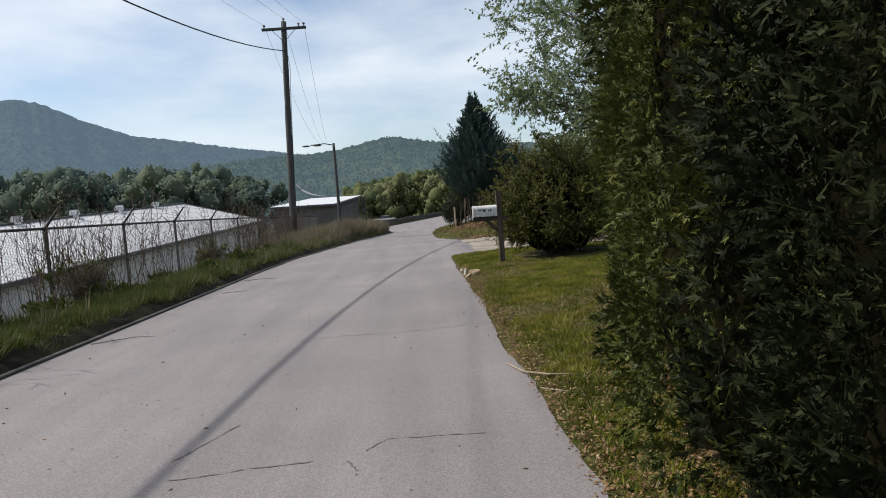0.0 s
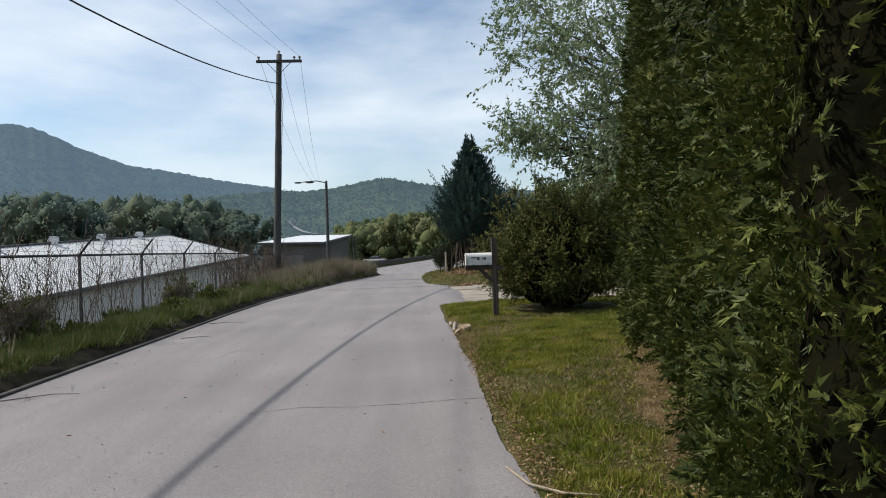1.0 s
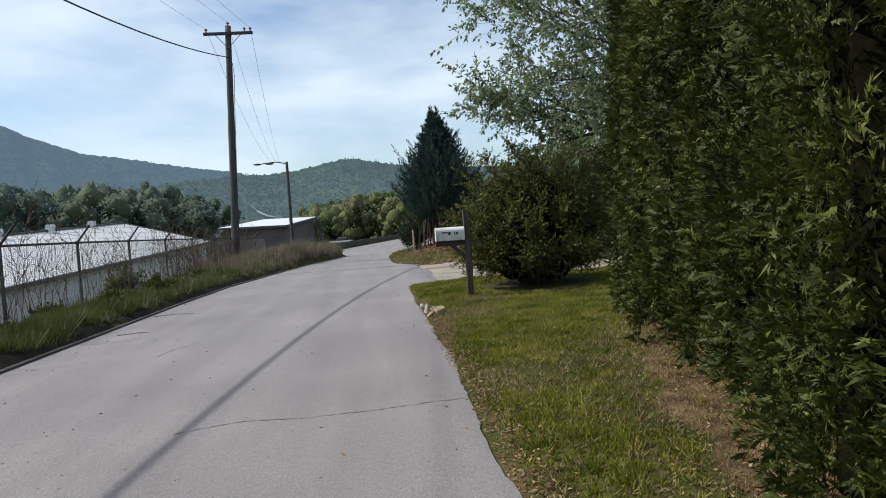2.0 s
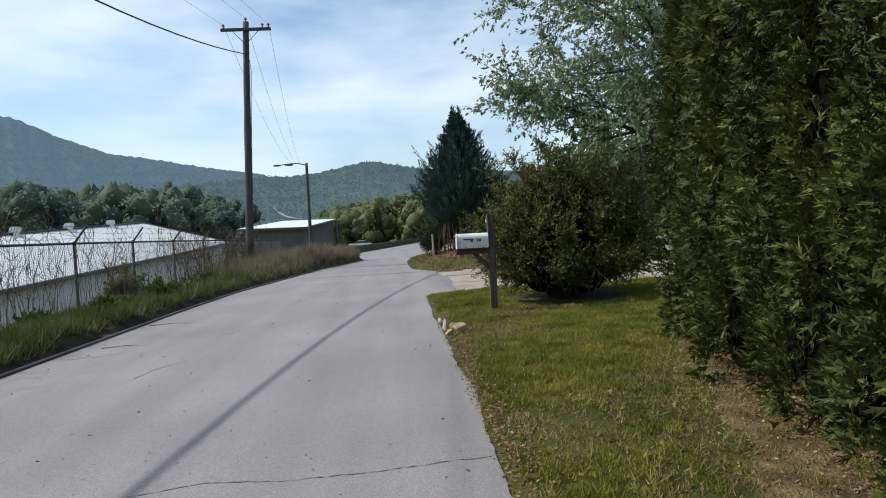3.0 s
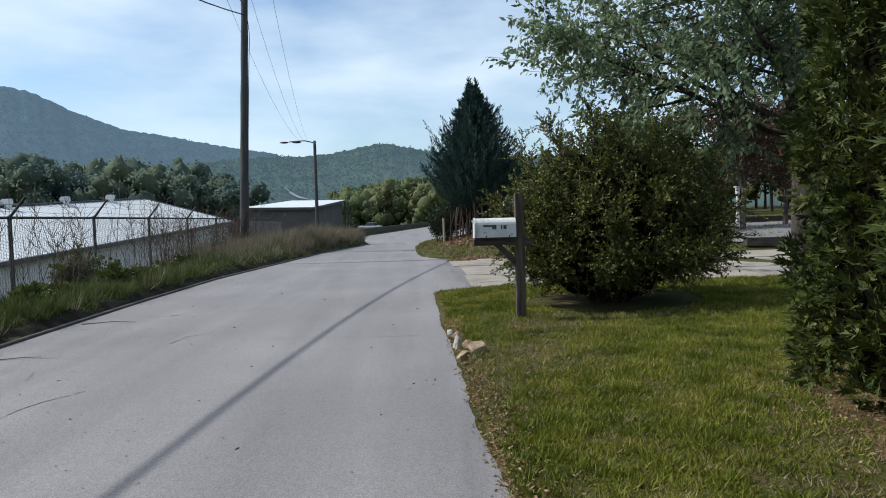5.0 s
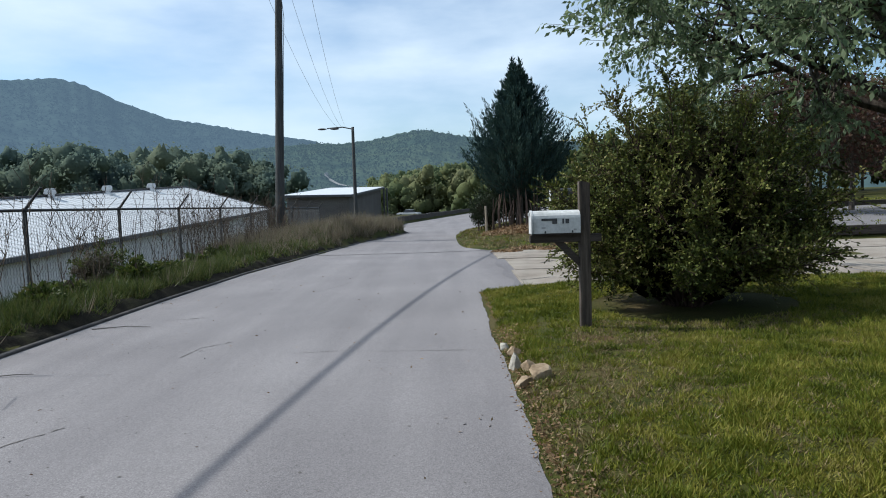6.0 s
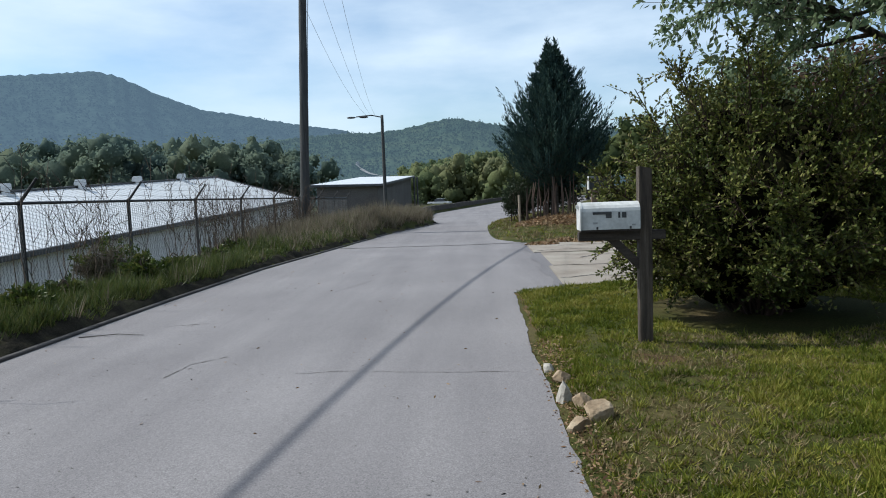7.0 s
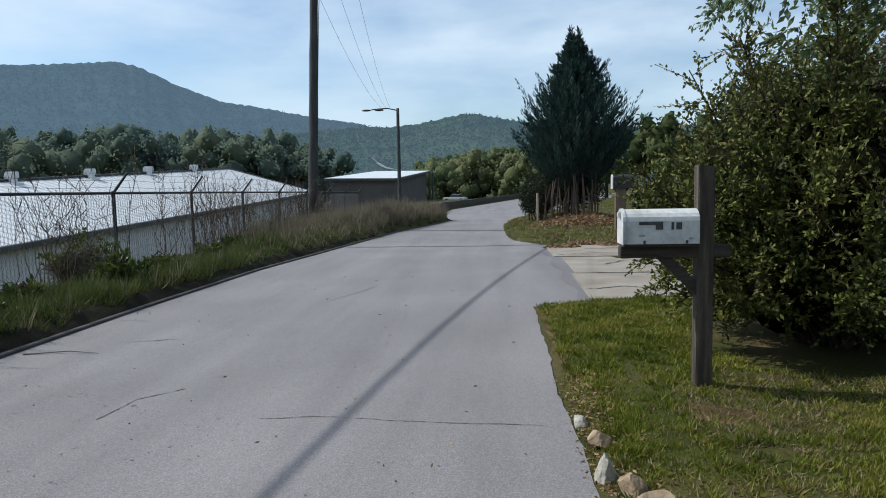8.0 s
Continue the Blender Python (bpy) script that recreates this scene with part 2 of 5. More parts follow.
M_FAR3 = leaf_material("hazy_valley_tree_leaf", [(0.14, 0.195, 0.11), (0.19, 0.24, 0.12), (0.245, 0.275, 0.13), (0.3, 0.31, 0.17)], 0.5, 0.9, 0.05, "noise", 0.08)
M_FAR2 = leaf_material("spring_tree_leaf", [(0.06, 0.085, 0.04), (0.09, 0.115, 0.045), (0.13, 0.145, 0.065), (0.17, 0.165, 0.09)], 0.25, 0.9, 0.05, "noise", 0.08)
M_FARBARK = material("far_bark", [(0.06, 0.05, 0.042), (0.11, 0.095, 0.08)], bump=0)
M_RUST = leaf_material("rust_red_leaf", [(0.07, 0.032, 0.02), (0.11, 0.05, 0.03), (0.06, 0.06, 0.025)], 0.25)
# the bluish glow of these three is painted haze
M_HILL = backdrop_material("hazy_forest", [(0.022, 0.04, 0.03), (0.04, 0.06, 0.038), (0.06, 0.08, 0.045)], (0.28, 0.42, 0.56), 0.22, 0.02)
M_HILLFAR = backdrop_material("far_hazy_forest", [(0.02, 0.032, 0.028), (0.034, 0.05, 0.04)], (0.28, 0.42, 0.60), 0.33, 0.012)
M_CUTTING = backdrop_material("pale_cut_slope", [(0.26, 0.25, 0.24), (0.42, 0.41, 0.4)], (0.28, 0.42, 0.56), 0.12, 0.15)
M_STONE1 = material("pale_stone", [(0.42, 0.38, 0.32), (0.6, 0.56, 0.49)], scale=7, fine=40, bump=0.8)
M_STONE2 = material("tan_stone", [(0.26, 0.18, 0.11), (0.42, 0.31, 0.2), (0.5, 0.4, 0.28)], scale=7, fine=40, bump=0.8)
M_TWIG = material("bleached_twig", [(0.3, 0.24, 0.18), (0.44, 0.37, 0.28)], bump=0.2)
M_CARWHITE = material("white_car_paint", [(0.66, 0.67, 0.68), (0.72, 0.73, 0.74)], rough=0.3, bump=0, spec=0.5, fine_mix=0.05)
M_CARDARK = material("dark_car_glass", [(0.02, 0.022, 0.025), (0.03, 0.032, 0.035)], rough=0.15, bump=0, spec=0.5)
M_TYRE = material("tyre_rubber", [(0.02, 0.02, 0.02), (0.035, 0.035, 0.035)], bump=0)
M_WALLSTONE = material("dark_retaining_wall", [(0.05, 0.045, 0.042), (0.1, 0.09, 0.082)], scale=2, fine=14, bump=0.6)
M_BOXDARK = material("dark_mailbox_paint", [(0.03, 0.033, 0.036), (0.06, 0.063, 0.066)], rough=0.5, bump=0.1)
M_TANWOOD = material("tan_post_wood", [(0.16, 0.11, 0.08), (0.26, 0.19, 0.14)], scale=3, fine=40, stretch=(8, 8, 0.7), bump=0.4)
M_WHITEPAINT = material("white_post_paint", [(0.66, 0.66, 0.64), (0.78, 0.78, 0.76)], bump=0.1)


# ---- mesh helpers ----
rng = np.random.default_rng(7)


def link(name, me, mat, parent=None, label=""):
    me.materials.append(mat)
    ob = new(name, me)
    if parent:
        ob.parent = parent
    if label:
        ob["label"] = label
    return ob


def part(name, bm, mat, parent=None, label="", smooth=False):
    """One bmesh as one mesh object, under a thing or a part."""
    me = bpy.data.meshes.new(name)
    bm.to_mesh(me)
    bm.free()
    if smooth:
        me.polygons.foreach_set("use_smooth", [True] * len(me.polygons))
    return link(name, me, mat, parent, label)


def raw(name, verts, faces):
    """A mesh from arrays: verts n x 3, faces m x k."""
    verts, faces = np.asarray(verts, np.float32), np.asarray(faces, np.int32)
    me = bpy.data.meshes.new(name)
    k = faces.shape[1]
    me.vertices.add(len(verts))
    me.vertices.foreach_set("co", verts.ravel())
    me.loops.add(faces.size)
    me.loops.foreach_set("vertex_index", faces.ravel())
    me.polygons.add(len(faces))
    me.polygons.foreach_set("loop_start", np.arange(0, faces.size, k, dtype=np.int32))
    me.update(calc_edges=True)
    return me


def thing(name, x, y, z, label, category, group="", kind=""):
    ob = new(name)
    ob.location = (x, y, z)
    bpy.context.view_layer.update()
    return tagged(ob, label, category, group, kind)


def box(x0, x1, y0, y1, z0, z1, bevel=0.0, bm=None):
    bm = bm or bmesh.new()
    r = bmesh.ops.create_cube(bm, size=1.0)
    for v in r["verts"]:
        v.co = Vector(((x0 + x1) / 2 + v.co.x * (x1 - x0), (y0 + y1) / 2 + v.co.y * (y1 - y0), (z0 + z1) / 2 + v.co.z * (z1 - z0)))
    if bevel:
        edges = list({e for v in r["verts"] for e in v.link_edges})
        bmesh.ops.bevel(bm, geom=edges, offset=bevel, segments=2, affect="EDGES")
    return bm


def tube(points, radii, sides=8, bm=None, caps=True):
    """A tube along points with a radius at each."""
    bm = bm or bmesh.new()
    pts = [Vector(p) for p in points]
    rings = []
    for i, p in enumerate(pts):
        d = (pts[min(i + 1, len(pts) - 1)] - pts[max(i - 1, 0)]).normalized()
        a = d.orthogonal().normalized() if i == 0 else (rings_a - d * rings_a.dot(d)).normalized()
        rings_a = a
        b = d.cross(a)
        rings.append([bm.verts.new(p + (a * math.cos(2 * math.pi * k / sides) + b * math.sin(2 * math.pi * k / sides)) * radii[i]) for k in range(sides)])
    for r0, r1 in zip(rings, rings[1:]):
        for k in range(sides):
            bm.faces.new((r0[k], r0[(k + 1) % sides], r1[(k + 1) % sides], r1[k]))
    if caps:
        bm.faces.new(rings[0][::-1])
        bm.faces.new(rings[-1])
    return bm


def unit(v):
    return v / np.maximum(np.linalg.norm(v, axis=-1, keepdims=True), 1e-9)


def leaves(base, along, across, length, width):
    """Pointed leaves: four corners each, folded a little along the middle."""
    base, along, across = np.asarray(base), unit(np.asarray(along)), np.asarray(across)
    across = unit(across - along * (across * along).sum(1, keepdims=True))
    n = len(base)
    length, width = np.broadcast_to(length, n)[:, None], np.broadcast_to(width, n)[:, None]
    up = np.cross(along, across)
    mid = base + along * length * 0.45
    v = np.stack([base, mid + across * width / 2 + up * width * 0.15, base + along * length, mid - across * width / 2 + up * width * 0.15], 1)
    f = np.arange(n * 4, dtype=np.int32).reshape(n, 4)
    return v.reshape(-1, 3), f


def needles(base, along, across, length, width):
    """Short pointed twigs of one face each."""
    base, along, across = np.asarray(base), unit(np.asarray(along)), np.asarray(across)
    across = unit(across - along * (across * along).sum(1, keepdims=True))
    n = len(base)
    length, width = np.broadcast_to(length, n)[:, None], np.broadcast_to(width, n)[:, None]
    v = np.stack([base - across * width / 2, base + across * width / 2, base + along * length], 1)
    return v.reshape(-1, 3), np.arange(n * 3, dtype=np.int32).reshape(n, 3)


def join(*pairs):
    vs, fs, o = [], [], 0
    for v, f in pairs:
        vs.append(v)
        fs.append(f + o)
        o += len(v)
    return np.concatenate(vs), np.concatenate(fs)


def thin_tubes(starts, ends, r0, r1):
    """Many three-sided tapering sticks."""
    s, e = np.asarray(starts, float), np.asarray(ends, float)
    d = unit(e - s)
    ref = np.where(np.abs(d[:, 2:3]) > 0.9, np.array([[1.0, 0, 0]]), np.array([[0, 0, 1.0]]))
    a = unit(np.cross(d, ref))
    b = np.cross(d, a)
    r0, r1 = np.broadcast_to(r0, len(s))[:, None], np.broadcast_to(r1, len(s))[:, None]
    vs = []
    for c, r in ((s, r0), (e, r1)):
        for k in range(3):
            t = 2 * math.pi * k / 3
            vs.append(c + (a * math.cos(t) + b * math.sin(t)) * r)
    v = np.stack(vs, 1).reshape(-1, 3)
    i = (np.arange(len(s)) * 6)[:, None, None]
    f = i + np.array([[0, 1, 4, 3], [1, 2, 5, 4], [2, 0, 3, 5]])[None]
    return v, f.reshape(-1, 4).astype(np.int32)


def smooth_noise(x, y, scale, seed=0):
    """Cheap value noise from a few rotated waves, about -1 to 1."""
    r = np.random.default_rng(seed)
    out = 0
    for _ in range(6):
        a, p, k = r.uniform(0, 6.28), r.uniform(0, 6.28), r.uniform(0.6, 1.8)
        out = out + np.sin((x * np.cos(a) + y * np.sin(a)) * k / scale + p)
    return out / 3.2


# ---- ground, road, driveway ----
def edge_left(y):
    return np.interp(y, [-60, 18, 22, 27, 33, 37.5, 39.5, 43, 54, 86, 120], [-4.22, -4.22, -4.1, -3.55, -2.9, -1.9, -1.6, -2.6, -2.6, 2.8, 9.5])


def edge_right(y):
    return np.interp(y, [-60, 18.1, 18.25, 24.5, 26.6, 28.2, 33.6, 37, 41, 48, 60, 90, 120], [0.76, 0.76, 1.42, 1.55, 1.5, 0.78, 0.64, 0.85, 1.5, 3.1, 6.5, 15, 24])


def ground_z(x, y):
    """The lie of the land: verge and bank beyond the fence, lawn and rise on the other side, valley beyond."""
    x, y = np.asarray(x, float), np.asarray(y, float)
    l, r = edge_left(y), edge_right(y)
    z = np.full(np.broadcast(x, y).shape, -0.03)
    left = l - 0.07 - x
    verge = 0.012 + 0.15 * np.clip((left - 0.02) / 0.26, 0, 1) + 0.08 * np.clip(left / 1.2, 0, 1) - 0.3 * np.clip((left - 0.9) / 1.2, 0, 1)
    mound = 0.42 * np.exp(-((y - 34) / 7.5) ** 2) * np.clip(left / 0.7, 0, 1) * np.clip((5.5 - left) / 3, 0, 1)
    bank = -3.0 * np.clip((-7.0 - x) / 3.4, 0, 1)
    z = np.where(left > 0, verge + mound + bank, z)
    right = x - r
    lawn = -0.03 + 0.05 * np.clip(right / 0.14, 0, 1) + 0.03 * np.clip(right / 0.5, 0, 1) + 0.03 * np.clip((right - 0.5) / 4, 0, 1) + 0.026 * np.clip(x - 8, 0, 60)
    drive = (y > 18.3) & (y < 26.5)
    lawn = np.where(drive, lawn * 0.25 - 0.02, lawn)
    lawn = lawn + 0.42 * np.exp(-(((x - 3.2) / 2.0) ** 2 + ((y - 34) / 4.2) ** 2)) * (y > 27) * np.clip((y - 27) / 3, 0, 1)
    z = np.where(right > 0, lawn, z)
    far = np.clip((y - 95) / 60, 0, 1) * (x < 12)
    z = z + far * -2.0 * (np.abs(z) < 2)
    z = z + np.where((left > 0.3) | (right > 0.6), 0.02 * smooth_noise(x, y, 0.7, 3), 0)
    return z


xs = np.unique(np.concatenate([np.arange(-14, 16, 0.28), np.linspace(16, 60, 30), np.geomspace(60, 2500, 16), -np.linspace(14, 70, 30), -np.geomspace(70, 2500, 16)]))
ys = np.unique(np.concatenate([np.arange(-8, 48, 0.33), np.linspace(48, 140, 70), np.geomspace(140, 2500, 16), -np.geomspace(8, 800, 20)]))
gx, gy = np.meshgrid(xs, ys)
gv = np.stack([gx, gy, ground_z(gx, gy)], -1).reshape(-1, 3)
nx, ny = len(xs), len(ys)
ii, jj = np.meshgrid(np.arange(nx - 1), np.arange(ny - 1))
q = (jj * nx + ii).ravel()
ground = link("ground", raw("ground", gv, np.stack([q, q + 1, q + 1 + nx, q + nx], 1)), M_GROUND)
tagged(ground, "patchy green and straw-coloured turf on uneven ground", "ground", kind="structure")


def strip(name, ys_, left, right, z, mat, parent=None, n=8):
    """A sheet between two edges, sampled along y."""
    u = np.linspace(0, 1, n)
    y2 = np.asarray(ys_)[:, None] * np.ones(n)
    x2 = np.asarray(left)[:, None] * (1 - u) + np.asarray(right)[:, None] * u
    v = np.stack([x2, y2, np.full_like(x2, 0) + z], -1).reshape(-1, 3)
    i2, j2 = np.meshgrid(np.arange(n - 1), np.arange(len(ys_) - 1))
    k = (j2 * n + i2).ravel()
    return link(name, raw(name, v, np.stack([k, k + 1, k + 1 + n, k + n], 1)), mat, parent)


ry = np.concatenate([np.arange(-40, 60, 0.12), np.arange(60, 121, 1.0)])
wob = 0.04 * smooth_noise(ry, ry * 0, 0.5, 5) + 0.012 * smooth_noise(ry, ry * 0, 0.07, 6)
road = strip("road", ry, edge_left(ry) + 0.0, edge_right(ry) + wob, 0.0, M_ROAD)
tagged(road, "worn pale grey asphalt lane with fine cracks", "road", kind="structure")


def ribbon(name, pts, width, z, mat, parent, seed=1, rough=0.3, step=0.05):
    """A thin uneven ribbon lying on the road, such as a dark line or a crack."""
    r = np.random.default_rng(seed)
    p = np.asarray(pts, float)
    d = np.concatenate([[0], np.cumsum(np.linalg.norm(np.diff(p, axis=0), axis=1))])
    t = np.arange(0, d[-1], step)
    x, y = np.interp(t, d, p[:, 0]), np.interp(t, d, p[:, 1])
    j = np.cumsum(r.normal(0, 1, len(t)))
    j = (j - np.linspace(j[0], j[-1], len(t))) * width * rough * 0.5
    dx, dy = np.gradient(x), np.gradient(y)
    l = np.hypot(dx, dy) + 1e-9
    nxv, nyv = -dy / l, dx / l
    w = width / 2 * (1 + rough * r.uniform(-1, 1, len(t)))
    a = np.stack([x + nxv * (j + w), y + nyv * (j + w), np.full(len(t), z)], 1)
    b = np.stack([x + nxv * (j - w), y + nyv * (j - w), np.full(len(t), z)], 1)
    v = np.stack([a, b], 1).reshape(-1, 3)
    k = np.arange(len(t) - 1) * 2
    return link(name, raw(name, v, np.stack([k, k + 1, k + 3, k + 2], 1)), mat, parent)


ribbon("joint", [(-3.5, 26.7), (-0.8, 26.55), (1.5, 26.8), (2.6, 27.5), (3.9, 29.0)], 0.085, 0.005, M_DARKLINE, road, 3, 0.3)
for k, (pts, w) in enumerate([
        ([(-1.4, 7.7), (-0.97, 7.87), (-0.5, 7.82), (-0.03, 7.86), (0.72, 7.96)], 0.014),
        ([(-0.4, 4.2), (-0.28, 4.38), (0.38, 4.32)], 0.012), ([(-1.47, 4.01), (-0.68, 4.11)], 0.014),
        ([(-0.5, 4.07), (-0.41, 3.89)], 0.02), ([(-2.34, 14.0), (-2.3, 14.41), (-2.05, 14.7)], 0.018),
        ([(-1.25, 14.05), (-0.9, 14.1), (0.6, 13.96)], 0.011), ([(-2.6, 11.1), (-2.5, 11.7), (-2.3, 12.0)], 0.016),
        ([(-1.9, 18.6), (-1.5, 19.9)], 0.014), ([(-3.4, 16.2), (-2.9, 16.35)], 0.02), 
        ([(-0.5, 3.3), (0.6, 3.35)], 0.016), ([(-1.55, 4.3), (-1.3, 4.9)], 0.02),
        ([(-4.0, 12.6), (-3.5, 12.75)], 0.02)]):
    ribbon("crack", pts, w * 0.6, 0.003, M_CRACK, road, 20 + k, 0.9, 0.03)

ey = np.arange(-4, 18.2, 0.5)
ribbon("dirt_edge", [(0.785 + 0.02 * math.sin(y * 2.3), y) for y in ey], 0.05, 0.005, M_BED, road, 41, 0.3, 0.03)

# kerb: cast lengths with open joints along the lane
kb = bmesh.new()
prof = [(0.0, -0.05), (0.0, 0.022), (-0.01, 0.031), (-0.06, 0.033), (-0.06, -0.05)]
ky = np.arange(-10, 40, 0.5)
kerb_mesh = []
for i, y0 in enumerate(ky):
    y1 = y0 + (0.49 if i % 6 == 5 else 0.5)
    ra = [kb.verts.new((float(edge_left(y0)) + px, y0, pz)) for px, pz in prof]
    rb = [kb.verts.new((float(edge_left(y1)) + px, y1, pz)) for px, pz in prof]
    for k in range(len(prof) - 1):
        kb.faces.new((ra[k], ra[k + 1], rb[k + 1], rb[k]))
    if i % 6 == 5:
        kb.faces.new(rb[::-1])
    if i % 6 == 0:
        kb.faces.new(ra)
kerb = part("kerb", kb, M_KERB)
tagged(kerb, "low dark weathered concrete kerb beside overgrown grass", "kerb", kind="structure")

# soil bank that rises behind the kerb, its colour darkened for the shaded face
ky = np.arange(-6, 42, 0.1)
bank_u = np.linspace(0, 1, 7)
bank_x = (edge_left(ky) - 0.05)[:, None] - (0.3 + 0.06 * smooth_noise(ky, ky * 0, 0.25, 77))[:, None] * bank_u
bank_z = 0.02 + 0.17 * bank_u + 0.025 * smooth_noise(bank_x * 3, ky[:, None] + 0 * bank_x, 0.12, 78) * (bank_u > 0) + 0.02 * np.sin(np.pi * bank_u)
bank_z[:, -1] -= 0.05
bi0, bj0 = np.meshgrid(np.arange(6), np.arange(len(ky) - 1))
bk = (bj0 * 7 + bi0).ravel()
bank = link("verge_bank", raw("verge_bank", np.stack([bank_x, ky[:, None] + 0 * bank_x, bank_z], -1).reshape(-1, 3), np.stack([bk, bk + 7, bk + 8, bk + 1], 1)), M_BANK)
tagged(bank, "earth bank rising behind the kerb, shade in its colour", "bank", kind="structure")

# driveway of cracked slabs
driveway = thing("driveway", 6, 22, 0, "pale cracked concrete driveway slabs meeting the lane", "driveway", kind="structure")
bed_y = np.linspace(18.3, 26.6, 20)
drive_bed = strip("drive_bed", bed_y, 1.38 + 0.06 * np.sin(bed_y * 3), np.full(20, 17.2), 0.006, M_APRON, None, 12)
tagged(drive_bed, "grey asphalt showing in the joints of the driveway", "asphalt", kind="structure")
r = random.Random(4)
slab_rows = [18.45, 21.1, 23.7, 26.35]
for a, b in zip(slab_rows, slab_rows[1:]):
    x0 = 1.5 + r.uniform(-0.1, 0.15)
    while x0 < 17:
        x1 = x0 + r.uniform(2.6, 3.8)
        bm = box(x0 + 0.02, x1 - 0.02, a + 0.025, b - 0.025, -0.12, 0.0, 0.012)
        nudge = {(i, j): (r.uniform(-0.07, 0.03) * (1 if i else -1), r.uniform(-0.05, 0.012) * (1 if j else -1)) for i in (0, 1) for j in (0, 1)}
        for v in bm.verts:
            px, py = nudge[int(v.co.x > (x0 + x1) / 2), int(v.co.y > (a + b) / 2)]
            v.co.x, v.co.y = v.co.x + px, v.co.y + py
            v.co.z += 0.018 + 0.0065 * max(v.co.x - 8, 0) + r.uniform(-0.004, 0.004)
        s = part("slab", bm, M_CONCRETE, driveway)
        s.matrix_parent_inverse = driveway.matrix_world.inverted()
        x0 = x1

for k, pts in enumerate([[(1.55, 19.3), (2.1, 19.5), (2.7, 19.2), (3.4, 19.6)], [(1.9, 21.2), (2.5, 21.0), (3.2, 21.4), (4.4, 21.1)], [(2.3, 22.3), (2.6, 22.9), (3.3, 23.1), (3.6, 23.9)],
                         [(1.6, 24.0), (2.4, 24.3), (3.1, 24.1)], [(2.2, 25.2), (3.0, 25.6), (4.1, 25.3)], [(4.6, 19.0), (5.2, 19.9), (5.0, 20.2)], [(5.8, 22.2), (6.4, 23.0), (7.4, 22.8)]]):
    ribbon("crack", [(x - 6, y - 22) for x, y in pts], 0.034, 0.026, M_DARKLINE, driveway, 60 + k, 0.8, 0.04)

# ---- fence ----
FX, FS, FY0 = -6.42, 3.05, 12.12
fence = thing("chain_link_fence", FX, FY0, 0, "rusty grey chain-link fence with angled barbed-wire arms", "fence")


def fence_child(name, bm, mat, x=0.0, y=0.0, z=0.0):
    ob = part(name, bm, mat, fence)
    ob.location = (x, y, z)
    return ob


def rail_z(i):
    return 1.5 - 0.012 * max(i - 2, 0) ** 1.3


post_bm = tube([(0, 0, -0.15), (0, 0, 1.5)], [0.034, 0.034], 10)
bmesh.ops.create_uvsphere(post_bm, u_segments=10, v_segments=6, radius=0.046, matrix=Matrix.Translation((0, 0, 1.5)))
post_me = bpy.data.meshes.new("post")
post_bm.to_mesh(post_me)
post_me.materials.append(M_GALV)
arm_bm = tube([(0, 0, 0.0), (0.26, 0.05, 0.36)], [0.026, 0.02], 8)
arm_me = bpy.data.meshes.new("arm")
arm_bm.to_mesh(arm_me)
arm_me.materials.append(M_GALV)

# one panel of woven wire: zigzag wires that cross into diamonds
PITCH = 0.075
cols = int(FS / PITCH)
rows = int(1.5 / PITCH)
zs = np.arange(rows + 1) * PITCH - 0.03
st, en = [], []
for c in range(cols + 1):
    for s in (1, -1):
        xx = c * PITCH + (np.arange(rows + 1) % 2) * PITCH * s * 0.5 + (PITCH * 0.5 if s > 0 else PITCH)
        p = np.stack([np.full(rows + 1, 0.004 * s), xx, zs], 1)
        st.append(p[:-1])
        en.append(p[1:])
st, en = np.concatenate(st), np.concatenate(en)
ok = (st[:, 1] > 0) & (st[:, 1] < FS) & (en[:, 1] > 0) & (en[:, 1] < FS)
panel_me = raw("mesh_panel", *thin_tubes(st[ok], en[ok], 0.0026, 0.0026))
panel_me.materials.append(M_LINK)
N0, N1 = -4, 10
for i in range(N0, N1 + 1):
    y, dz = FS * i, rail_z(i) - 1.5
    for nm, me in (("post", post_me), ("arm", arm_me)):
        o = new(nm, me)
        o.parent = fence
        o.location = (0, y, dz + (1.5 if nm == "arm" else 0))
    if i < N1:
        o = new("mesh_panel", panel_me)
        o.parent = fence
        o.location = (0.045, y, (rail_z(i) + rail_z(i + 1)) / 2 - 1.5)
        fence_child("top_rail", tube([(0, y, rail_z(i)), (0, y + FS, rail_z(i + 1))], [0.024, 0.024], 8), M_GALV)
for k in range(3):
    u = 0.3 + 0.33 * k
    pts = []
    for i in range(N0, N1 + 1):
        pts.append((0.26 * u, FS * i, rail_z(i) + 0.36 * u))
        pts.append((0.26 * u, FS * (i + 0.5), (rail_z(i) + rail_z(i + 1)) / 2 + 0.36 * u - 0.03))
    fence_child("barbed_wire", tube(pts, [0.0032] * len(pts), 3), M_GALV)

# ---- utility poles and wires ----
def utility_pole(x, y, z0, z1, r0, r1, lean, label):
    p = thing("utility_pole", x, y, z0, label, "utility pole", "poles along the lane")
    n = 14
    pts = [(lean[0] * k / n, lean[1] * k / n, (z1 - z0) * k / n) for k in range(n + 1)]
    bm = tube(pts, [r0 + (r1 - r0) * k / n for k in range(n + 1)], 14)
    for v in bm.verts:
        v.co.x += 0.008 * math.sin(v.co.z * 3.1 + v.co.y * 20)
    part("shaft", bm, M_POLE, p, smooth=True)
    return p


